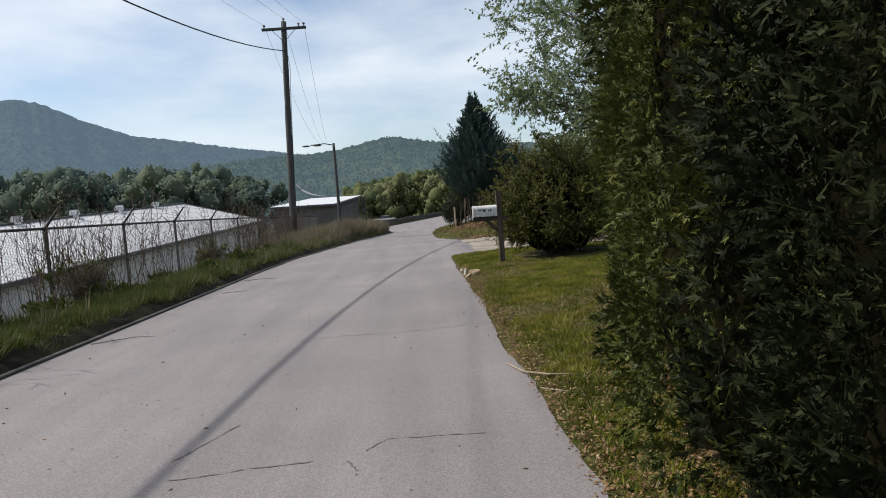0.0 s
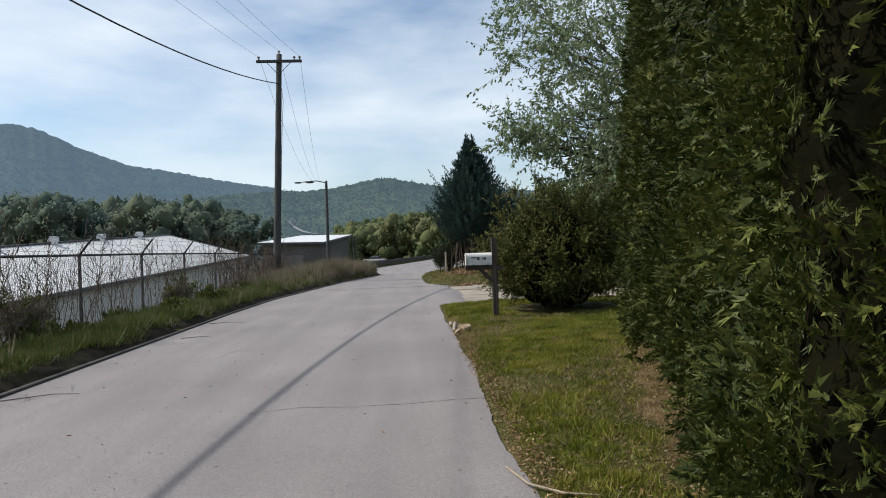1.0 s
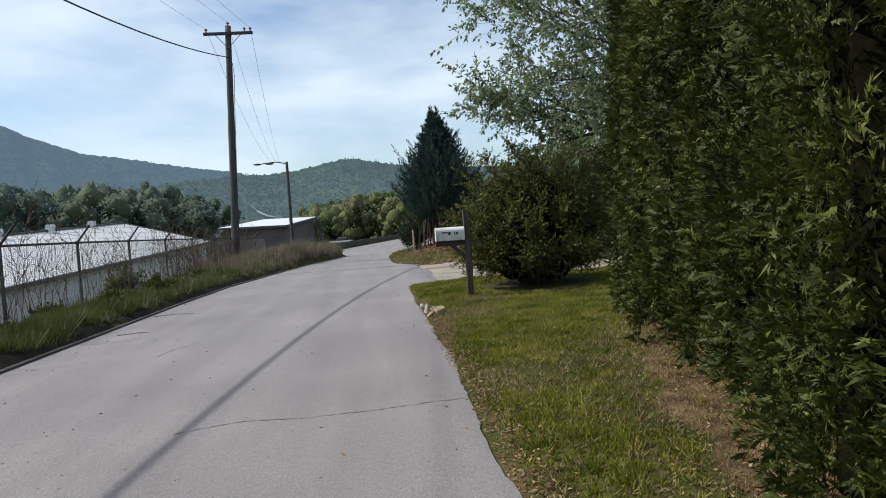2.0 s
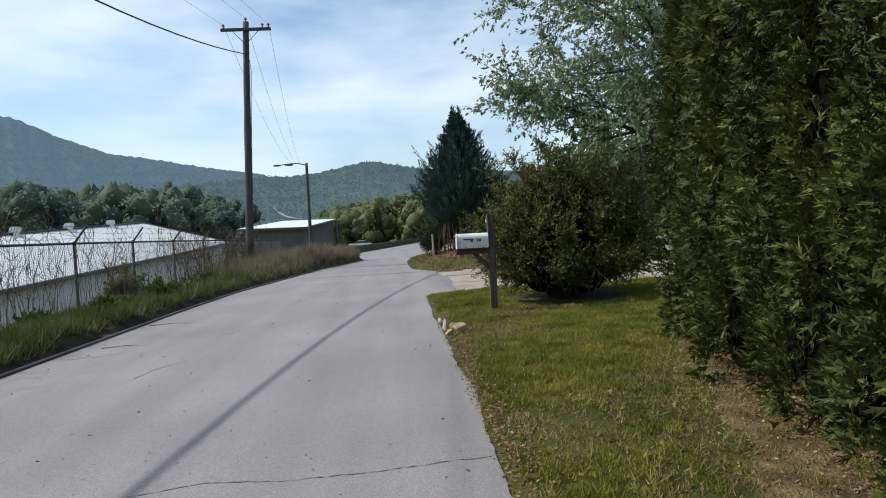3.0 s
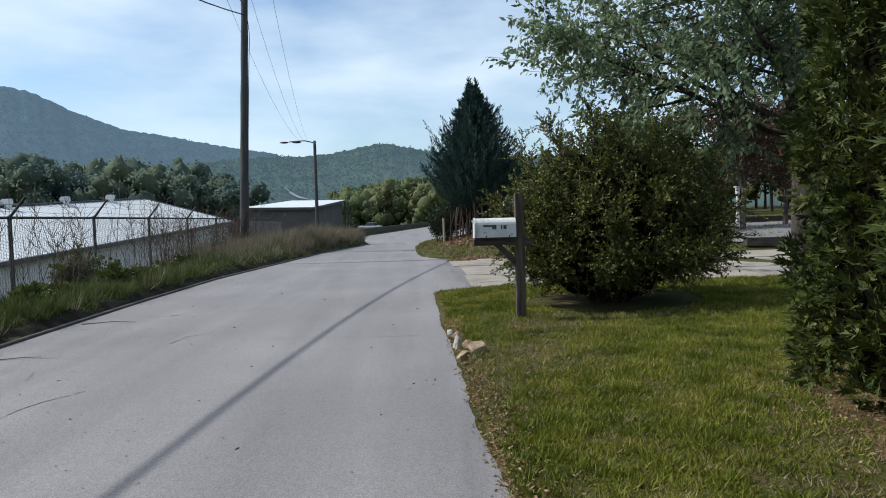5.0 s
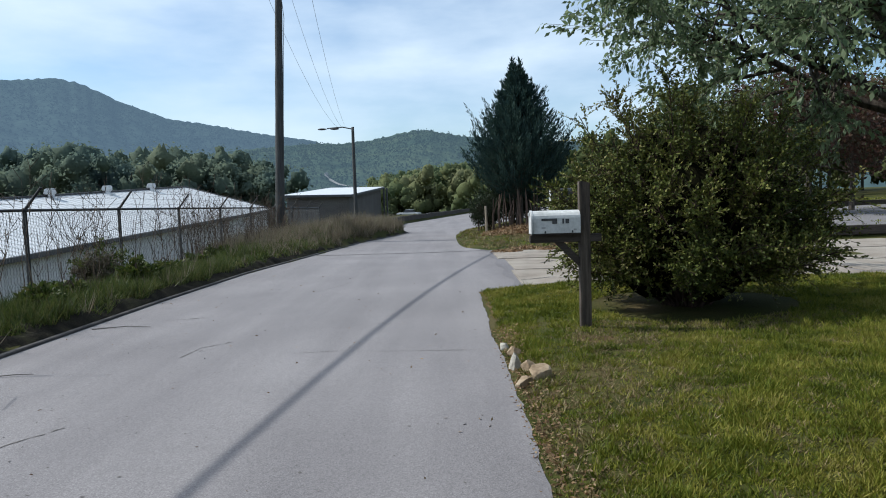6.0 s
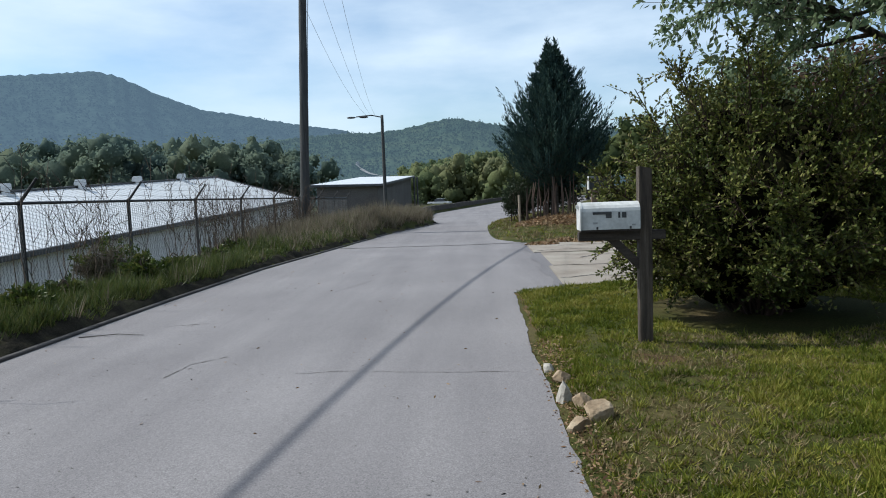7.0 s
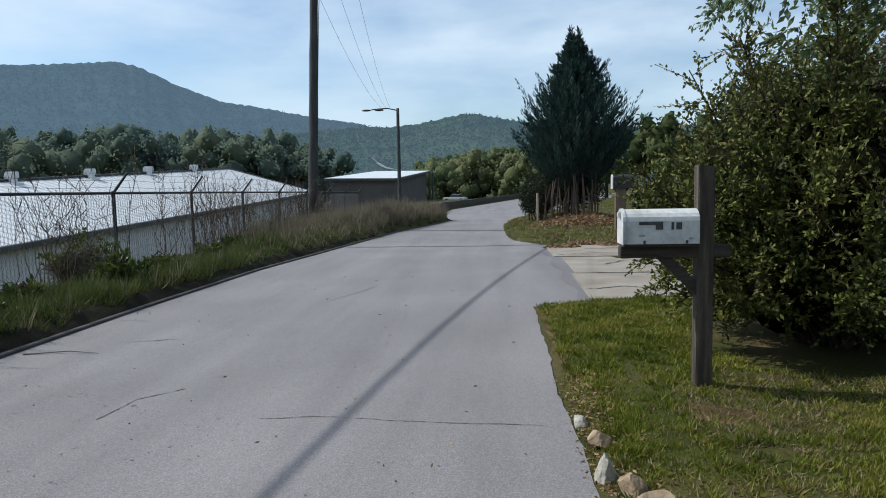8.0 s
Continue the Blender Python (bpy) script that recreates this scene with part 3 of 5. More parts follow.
P1 = Vector((-6.2, 33.4, 0.1))
pole = utility_pole(P1.x, P1.y, P1.z, 10.75, 0.18, 0.125, (0.43, 0, 0), "tall weathered grey wooden power pole with a crossarm")
TOP = Vector((0.43, 0, 10.65))
part("crossarm", box(-0.62, 1.5, -0.19, -0.07, TOP.z - 0.42, TOP.z - 0.3, 0.01), M_POLE, pole)
for dx, zz in ((-0.5, -0.3), (1.4, -0.3), (0.43, 0.0), (1.15, -0.3)):
    bm = bmesh.new()
    bmesh.ops.create_cone(bm, cap_ends=True, segments=10, radius1=0.035, radius2=0.02, depth=0.14, matrix=Matrix.Translation((dx, -0.13 if zz else 0, TOP.z + zz + 0.07)))
    bmesh.ops.create_cone(bm, cap_ends=True, segments=10, radius1=0.075, radius2=0.045, depth=0.06, matrix=Matrix.Translation((dx, -0.13 if zz else 0, TOP.z + zz + 0.14)))
    part("insulator", bm, M_PORCELAIN, pole)
for s in (-1, 1):
    part("brace", tube([(0.4, -0.14, TOP.z - 1.0), (0.43 + s * 0.55, -0.14, TOP.z - 0.42)], [0.014, 0.014], 6), M_GALV, pole)
part("ground_wire", tube([(0.52, -0.1, 9.0), (0.58, -0.16, 8.4), (0.5, -0.12, 7.4), (0.3, -0.17, 3.0)], [0.012] * 4, 5), M_CABLE, pole)

P2 = Vector((-8.1, 69.1, -0.6))
pole2 = utility_pole(P2.x, P2.y, P2.z, 8.5, 0.18, 0.13, (0.0, 0, 0), "distant wooden pole carrying a street light arm")
part("lamp_arm", tube([(0, 0, 8.9), (-0.9, -0.1, 9.1), (-1.7, -0.2, 9.05), (-2.3, -0.2, 9.0)], [0.05] * 4, 8), M_GALV, pole2)
for x0 in (-2.75, -1.6):
    bm = bmesh.new()
    bmesh.ops.create_uvsphere(bm, u_segments=12, v_segments=8, radius=1, matrix=Matrix.Translation((x0, -0.2, 8.95)) @ Matrix.Diagonal((0.42, 0.16, 0.09, 1)))
    part("lamp_head", bm, M_GALV, pole2)


def cable(name, a, b, sag, radius, mat, label, n=28):
    a, b = Vector(a), Vector(b)
    pts = [a.lerp(b, k / n) - Vector((0, 0, 4 * sag * (k / n) * (1 - k / n))) for k in range(n + 1)]
    ob = part(name, tube([p - a for p in pts], [radius] * (n + 1), 6), mat)
    ob.location = a
    return tagged(ob, label, "cable", "overhead wires")


cable("telephone_cable", (-5.83, 33.28, 9.35), (-11.10, -15, 11.10), 2.86, 0.024, M_CABLE, "thick black telephone cable slung from the wooden pole")
for dx, zz, far_x in ((-0.5, 10.6, -12.5), (1.4, 10.6, -9.5), (0.43, 10.9, -11)):
    cable("power_line", (P1.x + dx, 33.27, zz), (far_x, -15, 13.0), 1.4, 0.0055, M_ALU, "thin pale power line running to the crossarm")
    cable("power_line", (P1.x + dx, 33.4, zz), (P2.x - 1.2 + dx * 0.4, 69.0, 8.55), 0.9, 0.008, M_ALU, "thin pale power line between the poles")

# ---- big white-roofed warehouse beyond the fence ----
WX0, WXR, WX1, WY0, WY1 = -27.65, -19.32, -11.0, -6.0, 66.0
WE, WR, WB = 0.38, 2.68, -5.0
# the building stands a little askew to the lane, on ground that rises along it
PLACE = Matrix.Translation((-16.19, 70.36, 1.293)) @ Matrix.Rotation(-0.082, 4, "Z") @ Matrix.Rotation(0.05, 4, "X") @ Matrix.Translation((-WX1, -WY1, -WE))
wh = thing("warehouse", WX1, WY0, WB, "long low warehouse with a white metal roof and grey walls", "building")


def at_world(ob, parent):
    ob.matrix_parent_inverse = parent.matrix_world.inverted()
    return ob


bm = bmesh.new()
base = [(WX0 + 0.4, WY0 + 0.3), (WX1 - 0.4, WY0 + 0.3), (WX1 - 0.4, WY1 - 0.3), (WX0 + 0.4, WY1 - 0.3)]
lo = [bm.verts.new((x, y, WB)) for x, y in base]
hi = [bm.verts.new((x, y, WE - 0.05)) for x, y in base]
for k in range(4):
    bm.faces.new((lo[k], lo[(k + 1) % 4], hi[(k + 1) % 4], hi[k]))
for y, a, b in ((WY0 + 0.3, hi[0], hi[1]), (WY1 - 0.3, hi[3], hi[2])):
    t = bm.verts.new((WXR, y, WR - 0.1))
    bm.faces.new((a, b, t))
wall = at_world(part("wall", bm, M_WALLMETAL, wh), wh)
bm = bmesh.new()
for y in np.arange(WY0 + 0.5, WY1 - 0.4, 0.9):
    box(WX1 - 0.4, WX1 - 0.36, y, y + 0.07, WB, WE - 0.08, 0, bm)
at_world(part("wall_ribbing", bm, M_WALLMETAL, wh), wh)
for name, xa in (("roof_slope", WX1), ("roof_slope", WX0)):
    bm = bmesh.new()
    v = [bm.verts.new(p) for p in ((xa, WY0, WE), (xa, WY1, WE), (WXR, WY1, WR), (WXR, WY0, WR))]
    w = [bm.verts.new(p) for p in ((xa, WY0, WE - 0.1), (xa, WY1, WE - 0.1), (WXR, WY1, WR - 0.1), (WXR, WY0, WR - 0.1))]
    bm.faces.new(v)
    bm.faces.new(w[::-1])
    for k in range(4):
        bm.faces.new((v[k], w[k], w[(k + 1) % 4], v[(k + 1) % 4]))
    bmesh.ops.recalc_face_normals(bm, faces=bm.faces)
    at_world(part(name, bm, M_ROOF, wh, "white metal roof with raised seams"), wh)
bm = bmesh.new()
a = [bm.verts.new(p) for p in ((WX1, -0.03, WE + 0.003), (WX1, 0, WE + 0.05), (WX1, 0.03, WE + 0.003))]
b = [bm.verts.new(p) for p in ((WXR, -0.03, WR + 0.003), (WXR, 0, WR + 0.05), (WXR, 0.03, WR + 0.003))]
bm.faces.new((a[0], a[1], b[1], b[0]))
bm.faces.new((a[1], a[2], b[2], b[1]))
bm.faces.new(a)
seam_me = bpy.data.meshes.new("roof_seam")
bm.to_mesh(seam_me)
bm.free()
seam_me.materials.append(M_ROOF)
for k in range(1, int((WY1 - WY0) / 0.61)):
    o = new("roof_seam", seam_me)
    o.parent = wh
    o.location = (0, WY0 + k * 0.61, 0)
    at_world(o, wh)
at_world(part("gutter", box(WX1 - 0.02, WX1 + 0.16, WY0, WY1, WE - 0.26, WE - 0.02, 0.02), M_GUTTER, wh, "dark gutter along the eave"), wh)
at_world(part("ridge_cap", box(WXR - 0.22, WXR + 0.22, WY0 - 0.05, WY1 + 0.05, WR - 0.02, WR + 0.1, 0.03), M_GUTTER, wh), wh)
for sx in (WX1, WX0):
    bm = tube([(sx, WY1 + 0.03, WE - 0.05), (WXR, WY1 + 0.03, WR - 0.02)], [0.12, 0.12], 4)
    at_world(part("rake_trim", bm, M_GUTTER, wh), wh)


def roof_vent(y, x=WXR + 0.5):
    z = WR - (x - WXR) * (WR - WE) / (WX1 - WXR)
    v = thing("roof_vent", x, y, z, "white sheet-metal exhaust vent on the roof ridge", "roof vent", "vents along the ridge")
    part("stack", tube([(0, 0, -0.15), (0, 0, 0.3)], [0.16, 0.16], 12), M_ROOF, v)
    bm = box(-0.24, 0.18, -0.19, 0.19, 0.2, 0.5, 0.04)
    for w in bm.verts:
        if w.co.z < 0.4 and w.co.x < 0:
            w.co.x -= 0.08
    part("hood", bm, M_ROOF, v)
    part("flashing", box(-0.28, 0.28, -0.28, 0.28, -0.16, 0.02, 0.02), M_ROOF, v)
    return v


for k in range(8):
    vent = roof_vent(WY1 - 6.85 - 6.4 * k)
    vent.matrix_world = PLACE @ Matrix.Translation(vent.location) @ Matrix.Scale(1.3, 4)
wh.matrix_world = PLACE @ Matrix.Translation((WX1, WY0, WB))

# ---- small brown building beyond the poles ----
hut = thing("flat_roofed_building", -13, 77, -3, "low brown building with a bright sloping white roof", "building")
c = [(-16.3, 77.0), (-9.9, 77.0), (-8.9, 101.0), (-15.6, 101.0)]
zt = [2.42, 2.30, 3.6, 3.7]
bm = bmesh.new()
lo = [bm.verts.new((x, y, -3.2)) for x, y in c]
hi = [bm.verts.new((x, y, z)) for (x, y), z in zip(c, zt)]
for k in range(4):
    bm.faces.new((lo[k], lo[(k + 1) % 4], hi[(k + 1) % 4], hi[k]))
at_world(part("wall", bm, M_BROWNWALL, hut), hut)
bm = bmesh.new()
o = [(-16.8, 76.5), (-9.5, 76.5), (-8.5, 101.6), (-16.0, 101.6)]
a = [bm.verts.new((x, y, z + 0.2)) for (x, y), z in zip(o, zt)]
b = [bm.verts.new((x, y, z)) for (x, y), z in zip(o, zt)]
bm.faces.new(a)
bm.faces.new(b[::-1])
for k in range(4):
    bm.faces.new((a[k], b[k], b[(k + 1) % 4], a[(k + 1) % 4]))
bmesh.ops.recalc_face_normals(bm, faces=bm.faces)
at_world(part("roof", bm, M_ROOF, hut, "bright white membrane roof"), hut)
for k in range(3):
    (x0, y0), (x1, y1) = o[k], o[(k + 1) % 4]
    at_world(part("fascia", tube([(x0, y0 - 0.05, zt[k] + 0.06), (x1 + 0.05, y1, zt[(k + 1) % 4] + 0.06)], [0.16, 0.16], 4), M_GUTTER, hut), hut)
for x, y in ((-8.4, 100.2), (-8.0, 100.4)):
    at_world(part("downpipe", tube([(x, y, -3), (x, y, 3.6)], [0.12, 0.12], 8), M_GUTTER, hut), hut)

# low wall at the bend
bm = bmesh.new()
wy = np.linspace(46, 98, 53)
rr = random.Random(9)
for y0, y1 in zip(wy, wy[1:]):
    x0, x1 = float(edge_left(y0)) - 0.35, float(edge_left(y1)) - 0.35
    h = 0.5 + rr.uniform(-0.03, 0.03)
    p = [(x0, y0), (x1, y1 - 0.03), (x1 - 0.3, y1 - 0.03), (x0 - 0.3, y0)]
    a = [bm.verts.new((x, y, -0.4)) for x, y in p]
    b = [bm.verts.new((x, y, h)) for x, y in p]
    bm.faces.new(b)
    for k in range(4):
        bm.faces.new((a[k], a[(k + 1) % 4], b[(k + 1) % 4], b[k]))
bmesh.ops.recalc_face_normals(bm, faces=bm.faces)
lowwall = part("low_wall", bm, M_WALLSTONE)
tagged(lowwall, "low dark retaining wall along the road bend", "wall", kind="structure")


def car(x, y, z, turn, label):
    """A small parked saloon."""
    t = thing("parked_car", x, y, z, label, "car")
    t.rotation_euler = (0, 0, radians(turn))
    bm = box(-0.86, 0.86, -2.1, 2.1, 0.32, 0.86, 0.12)
    part("body", bm, M_CARWHITE, t, smooth=False)
    bm = box(-0.74, 0.74, -1.2, 0.9, 0.86, 1.36, 0.0)
    for v in bm.verts:
        if v.co.z > 1.2:
            v.co.x *= 0.82
            v.co.y = v.co.y * 0.66 - 0.1
    part("window_band", bm, M_CARDARK, t)
    part("roof_panel", box(-0.58, 0.58, -0.85, 0.45, 1.34, 1.4, 0.02), M_CARWHITE, t)
    for sx in (-0.8, 0.8):
        for sy in (-1.3, 1.3):
            bm = bmesh.new()
            bmesh.ops.create_cone(bm, cap_ends=True, segments=18, radius1=0.32, radius2=0.32, depth=0.2, matrix=Matrix.Translation((sx, sy, 0.32)) @ Matrix.Rotation(radians(90), 4, "Y"))
            part("wheel", bm, M_TYRE, t)
    return t


car(-6.6, 128, float(ground_z(-6.6, 128)), 75, "white car parked behind the low wall")

# ---- mailbox on its post ----
mbx = thing("mailbox", 1.72, 14.62, 0.05, "chalky white metal mailbox on a weathered wooden post", "mailbox")
bm = box(-0.055, 0.055, -0.055, 0.055, -0.1, 1.55, 0.006)
for v in bm.verts:
    if v.co.z > 1.4:
        v.co.z -= 0.02 * (v.co.x + 0.05) * 10
part("post", bm, M_DARKWOOD, mbx)
part("support_arm", box(-0.57, 0.17, -0.05, 0.05, 0.92, 1.0, 0.005), M_BEAM, mbx, "dark grey wooden arm")
part("shelf_board", box(-0.56, -0.06, -0.1, 0.1, 1.0, 1.02, 0.003), M_BEAM, mbx)
bm = box(-0.035, 0.035, -0.03, 0.03, -0.21, 0.21, 0.004)
bmesh.ops.transform(bm, verts=bm.verts, matrix=Matrix.Translation((-0.17, 0, 0.82)) @ Matrix.Rotation(radians(-45), 4, "Y"))
part("brace", bm, M_BEAM, mbx)


def box_profile(w, h, n=9):
    """A mailbox section: straight sides and a shallow arched top."""
    pts = [(-w, 0), (w, 0)]
    for k in range(n + 1):
        a = math.pi * k / n
        pts.append((w * math.cos(a), h - w * 0.75 + w * 0.75 * math.sin(a)))
    return pts


def extrude_x(profile, x0, x1, z):
    bm = bmesh.new()
    a = [bm.verts.new((x0, y, z + zz)) for y, zz in profile]
    b = [bm.verts.new((x1, y, z + zz)) for y, zz in profile]
    bm.faces.new(a)
    bm.faces.new(b[::-1])
    for k in range(len(a)):
        bm.faces.new((a[k], b[k], b[(k + 1) % len(a)], a[(k + 1) % len(a)]))
    bmesh.ops.recalc_face_normals(bm, faces=bm.faces)
    return bm


shell = part("shell", extrude_x(box_profile(0.105, 0.235), -0.545, -0.058, 1.02), M_WHITEBOX, mbx)
door = part("door", extrude_x(box_profile(0.112, 0.245), -0.565, -0.547, 1.016), M_WHITEBOX, mbx, "bright white end door with a rim")
part("latch", box(-0.585, -0.563, -0.02, 0.02, 1.2, 1.235, 0.004), M_WHITEBOX, door)
part("hinge", box(-0.56, -0.545, -0.115, 0.115, 1.012, 1.024, 0.003), M_SMUDGE, door)
part("flag_arm", box(-0.46, -0.30, -0.111, -0.106, 1.150, 1.172, 0.002), M_SMUDGE, shell, "dark faded flag remnant")
part("flag_plate", box(-0.35, -0.30, -0.111, -0.106, 1.118, 1.152, 0.002), M_SMUDGE, shell)
part("number_bar", box(-0.245, -0.228, -0.1085, -0.106, 1.118, 1.168), M_SMUDGE, shell, "dark number marking")
part("number_bar", box(-0.213, -0.176, -0.1085, -0.106, 1.118, 1.165), M_SMUDGE, shell, "dark number marking")
for x, z, w, h in ((-0.46, 1.07, 0.04, 0.016), (-0.13, 1.05, 0.03, 0.012)):
    part("scuff", box(x, x + w, -0.1075, -0.106, z, z + h), M_SCUFF, shell)
for x in (-0.43, -0.15):
    part("screw_tab", box(x, x + 0.016, -0.112, -0.104, 1.022, 1.045, 0.002), M_SMUDGE, shell)

# far mailbox across the driveway
far_box = thing("mailbox", 3.95, 29.45, float(ground_z(3.95, 29.45)), "dark mailbox on a thick tan wooden post", "mailbox")
part("post", box(-0.2, 0.1, -0.1, 0.1, -0.1, 1.2, 0.01), M_TANWOOD, far_box)
part("shell", extrude_x(box_profile(0.15, 0.4), -0.28, 0.42, 1.2), M_BOXDARK, far_box)
part("door", extrude_x(box_profile(0.155, 0.41), -0.3, -0.282, 1.195), M_WHITEBOX, far_box, "pale end door")

# ---- stones at the lane's edge ----
def stone(x, y, sx, sy, sz, mat, label, seed):
    bm = bmesh.new()
    bmesh.ops.create_icosphere(bm, subdivisions=3, radius=1)
    rr = random.Random(seed)
    cuts = [(Vector((rr.uniform(-1, 1), rr.uniform(-1, 1), rr.uniform(-0.6, 1))).normalized(), rr.uniform(0.45, 0.75)) for _ in range(11)]
    for v in bm.verts:
        for n, d in cuts:
            k = v.co.dot(n)
            if k > d:
                v.co -= n * (k - d)
        v.co *= 1 + 0.09 * noise.noise(v.co * 2.5 + Vector((seed, 0, 0)))
        v.co = Vector((v.co.x * sx * 0.95, v.co.y * sy * 0.95, v.co.z * sz * 0.95))
    ob = part("stone", bm, mat)
    ob.location = (x, y, float(ground_z(x, y)) + sz * 0.42)
    ob.rotation_euler = (rr.uniform(-0.3, 0.3), rr.uniform(-0.3, 0.3), rr.uniform(0, 6))
    return tagged(ob, label, "stone", "stones edging the lawn")


stone(0.83, 13.2, 0.075, 0.06, 0.12, M_STONE1, "upright pale grey stone at the lawn edge", 3)
stone(0.92, 13.02, 0.115, 0.09, 0.09, M_STONE2, "rounded tan stone at the lawn edge", 5)
stone(0.97, 12.78, 0.14, 0.11, 0.11, M_STONE2, "large brownish tan stone at the lawn edge", 8)
stone(0.8, 14.0, 0.1, 0.07, 0.07, M_STONE1, "flat pale stone half sunk in grass", 11)
stone(0.86, 13.62, 0.1, 0.08, 0.08, M_STONE2, "dark weathered stone among leaves", 14)
stone(0.84, 12.66, 0.09, 0.08, 0.06, M_STONE2, "small broken stone by the asphalt", 16)

# fallen twigs
for k, (pts, rad) in enumerate([
        ([(0.66, 5.95), (0.74, 5.6), (0.9, 5.35), (1.08, 5.3)], 0.009), ([(0.8, 5.2), (0.86, 5.0), (1.0, 4.85)], 0.007),
        ([(-4.15, 8.7), (-3.7, 8.9), (-3.45, 8.93)], 0.006), ([(-4.1, 15.7), (-3.7, 15.78), (-3.4, 15.75)], 0.007), ([(-3.9, 13.4), (-3.6, 13.45), (-3.45, 13.5)], 0.006)]):
    pp = [(x, y, (float(ground_z(x, y)) if x > 0.76 else 0.0) + rad * 0.9 + (0.012 if 0 < i < len(pts) - 1 else 0)) for i, (x, y) in enumerate(pts)]
    ob = part("fallen_twig", tube(pp, [rad, *[rad * 0.8] * (len(pp) - 2), rad * 0.4], 6), M_TWIG if pts[0][0] > 0 else M_CRACK)
    tagged(ob, "bleached curved twig lying on the verge" if pts[0][0] > 0 else "dark thin stick lying beside the kerb", "twig", "fallen twigs")

# gravel yard between the timbers
gravel_y = np.arange(28.0, 44.6, 0.6)
gx0, gx1 = 9.0 + 0.3 * np.sin(gravel_y), 30 + 0 * gravel_y
gu = np.linspace(0, 1, 40)
yard_x = gx0[:, None] * (1 - gu) + gx1[:, None] * gu
yard_y = gravel_y[:, None] * np.ones(40)
gi, gj = np.meshgrid(np.arange(39), np.arange(len(gravel_y) - 1))
gk = (gj * 40 + gi).ravel()
yard = link("gravel_yard", raw("gravel_yard", np.stack([yard_x, yard_y, ground_z(yard_x, yard_y) + 0.05], -1).reshape(-1, 3), np.stack([gk, gk + 1, gk + 41, gk + 40], 1)), M_APRON)
tagged(yard, "grey gravel yard between dark timbers", "gravel", kind="structure")

# timber edging and white post across the driveway
for x0, x1, y, s in ((10.75, 14.4, 26.6, 0.26), (19.5, 31.0, 45.5, 0.42)):
    zz = min(float(ground_z(x0, y)), float(ground_z(x1, y)))
    ob = part("timber_edging", box(0, x1 - x0, -s / 2, s / 2, 0, s, 0.02), M_BEAM)
    ob.location = (x0, y, zz - 0.02)
    tagged(ob, "dark railway sleeper laid along the drive", "timber", "timbers along the drive")
wp = thing("white_post", 19.6, 44.6, float(ground_z(19.6, 44.6)), "white painted turned porch post", "post")
part("shaft", tube([(0, 0, 0), (0, 0, 0.5), (0, 0, 0.55), (0, 0, 1.7), (0, 0, 1.75), (0, 0, 2.1)], [0.12, 0.12, 0.09, 0.09, 0.13, 0.13], 10), M_WHITEPAINT, wp)
part("cap", box(-0.17, 0.17, -0.17, 0.17, 2.1, 2.18, 0.02), M_WHITEPAINT, wp)

# ---- hedge of tall arborvitae ----
def fans(c, d, w, size, r, fingers):
    """Flat ferny sprays: short scaly fingers set alternately along a rib, the longest in the middle."""
    bits = []
    n = len(c)
    for k in range(fingers):
        f = k / (fingers - 1)
        s = 1 if k % 2 else -1
        ang = np.full((n, 1), s * (0.95 - 0.75 * f)) + r.normal(0, 0.3, (n, 1))
        dd = d * np.cos(ang) + w * np.sin(ang) + r.normal(0, 0.24, (n, 3))
        at = c + d * (size * f * 0.6)[:, None]
        ln = size * (0.34 + 0.5 * f * (1.6 - f)) * r.uniform(0.75, 1.15, n)
        bits.append(needles(at, dd, w * np.cos(ang) - d * np.sin(ang), ln, size * r.uniform(0.15, 0.26, n)))
    return join(*bits)


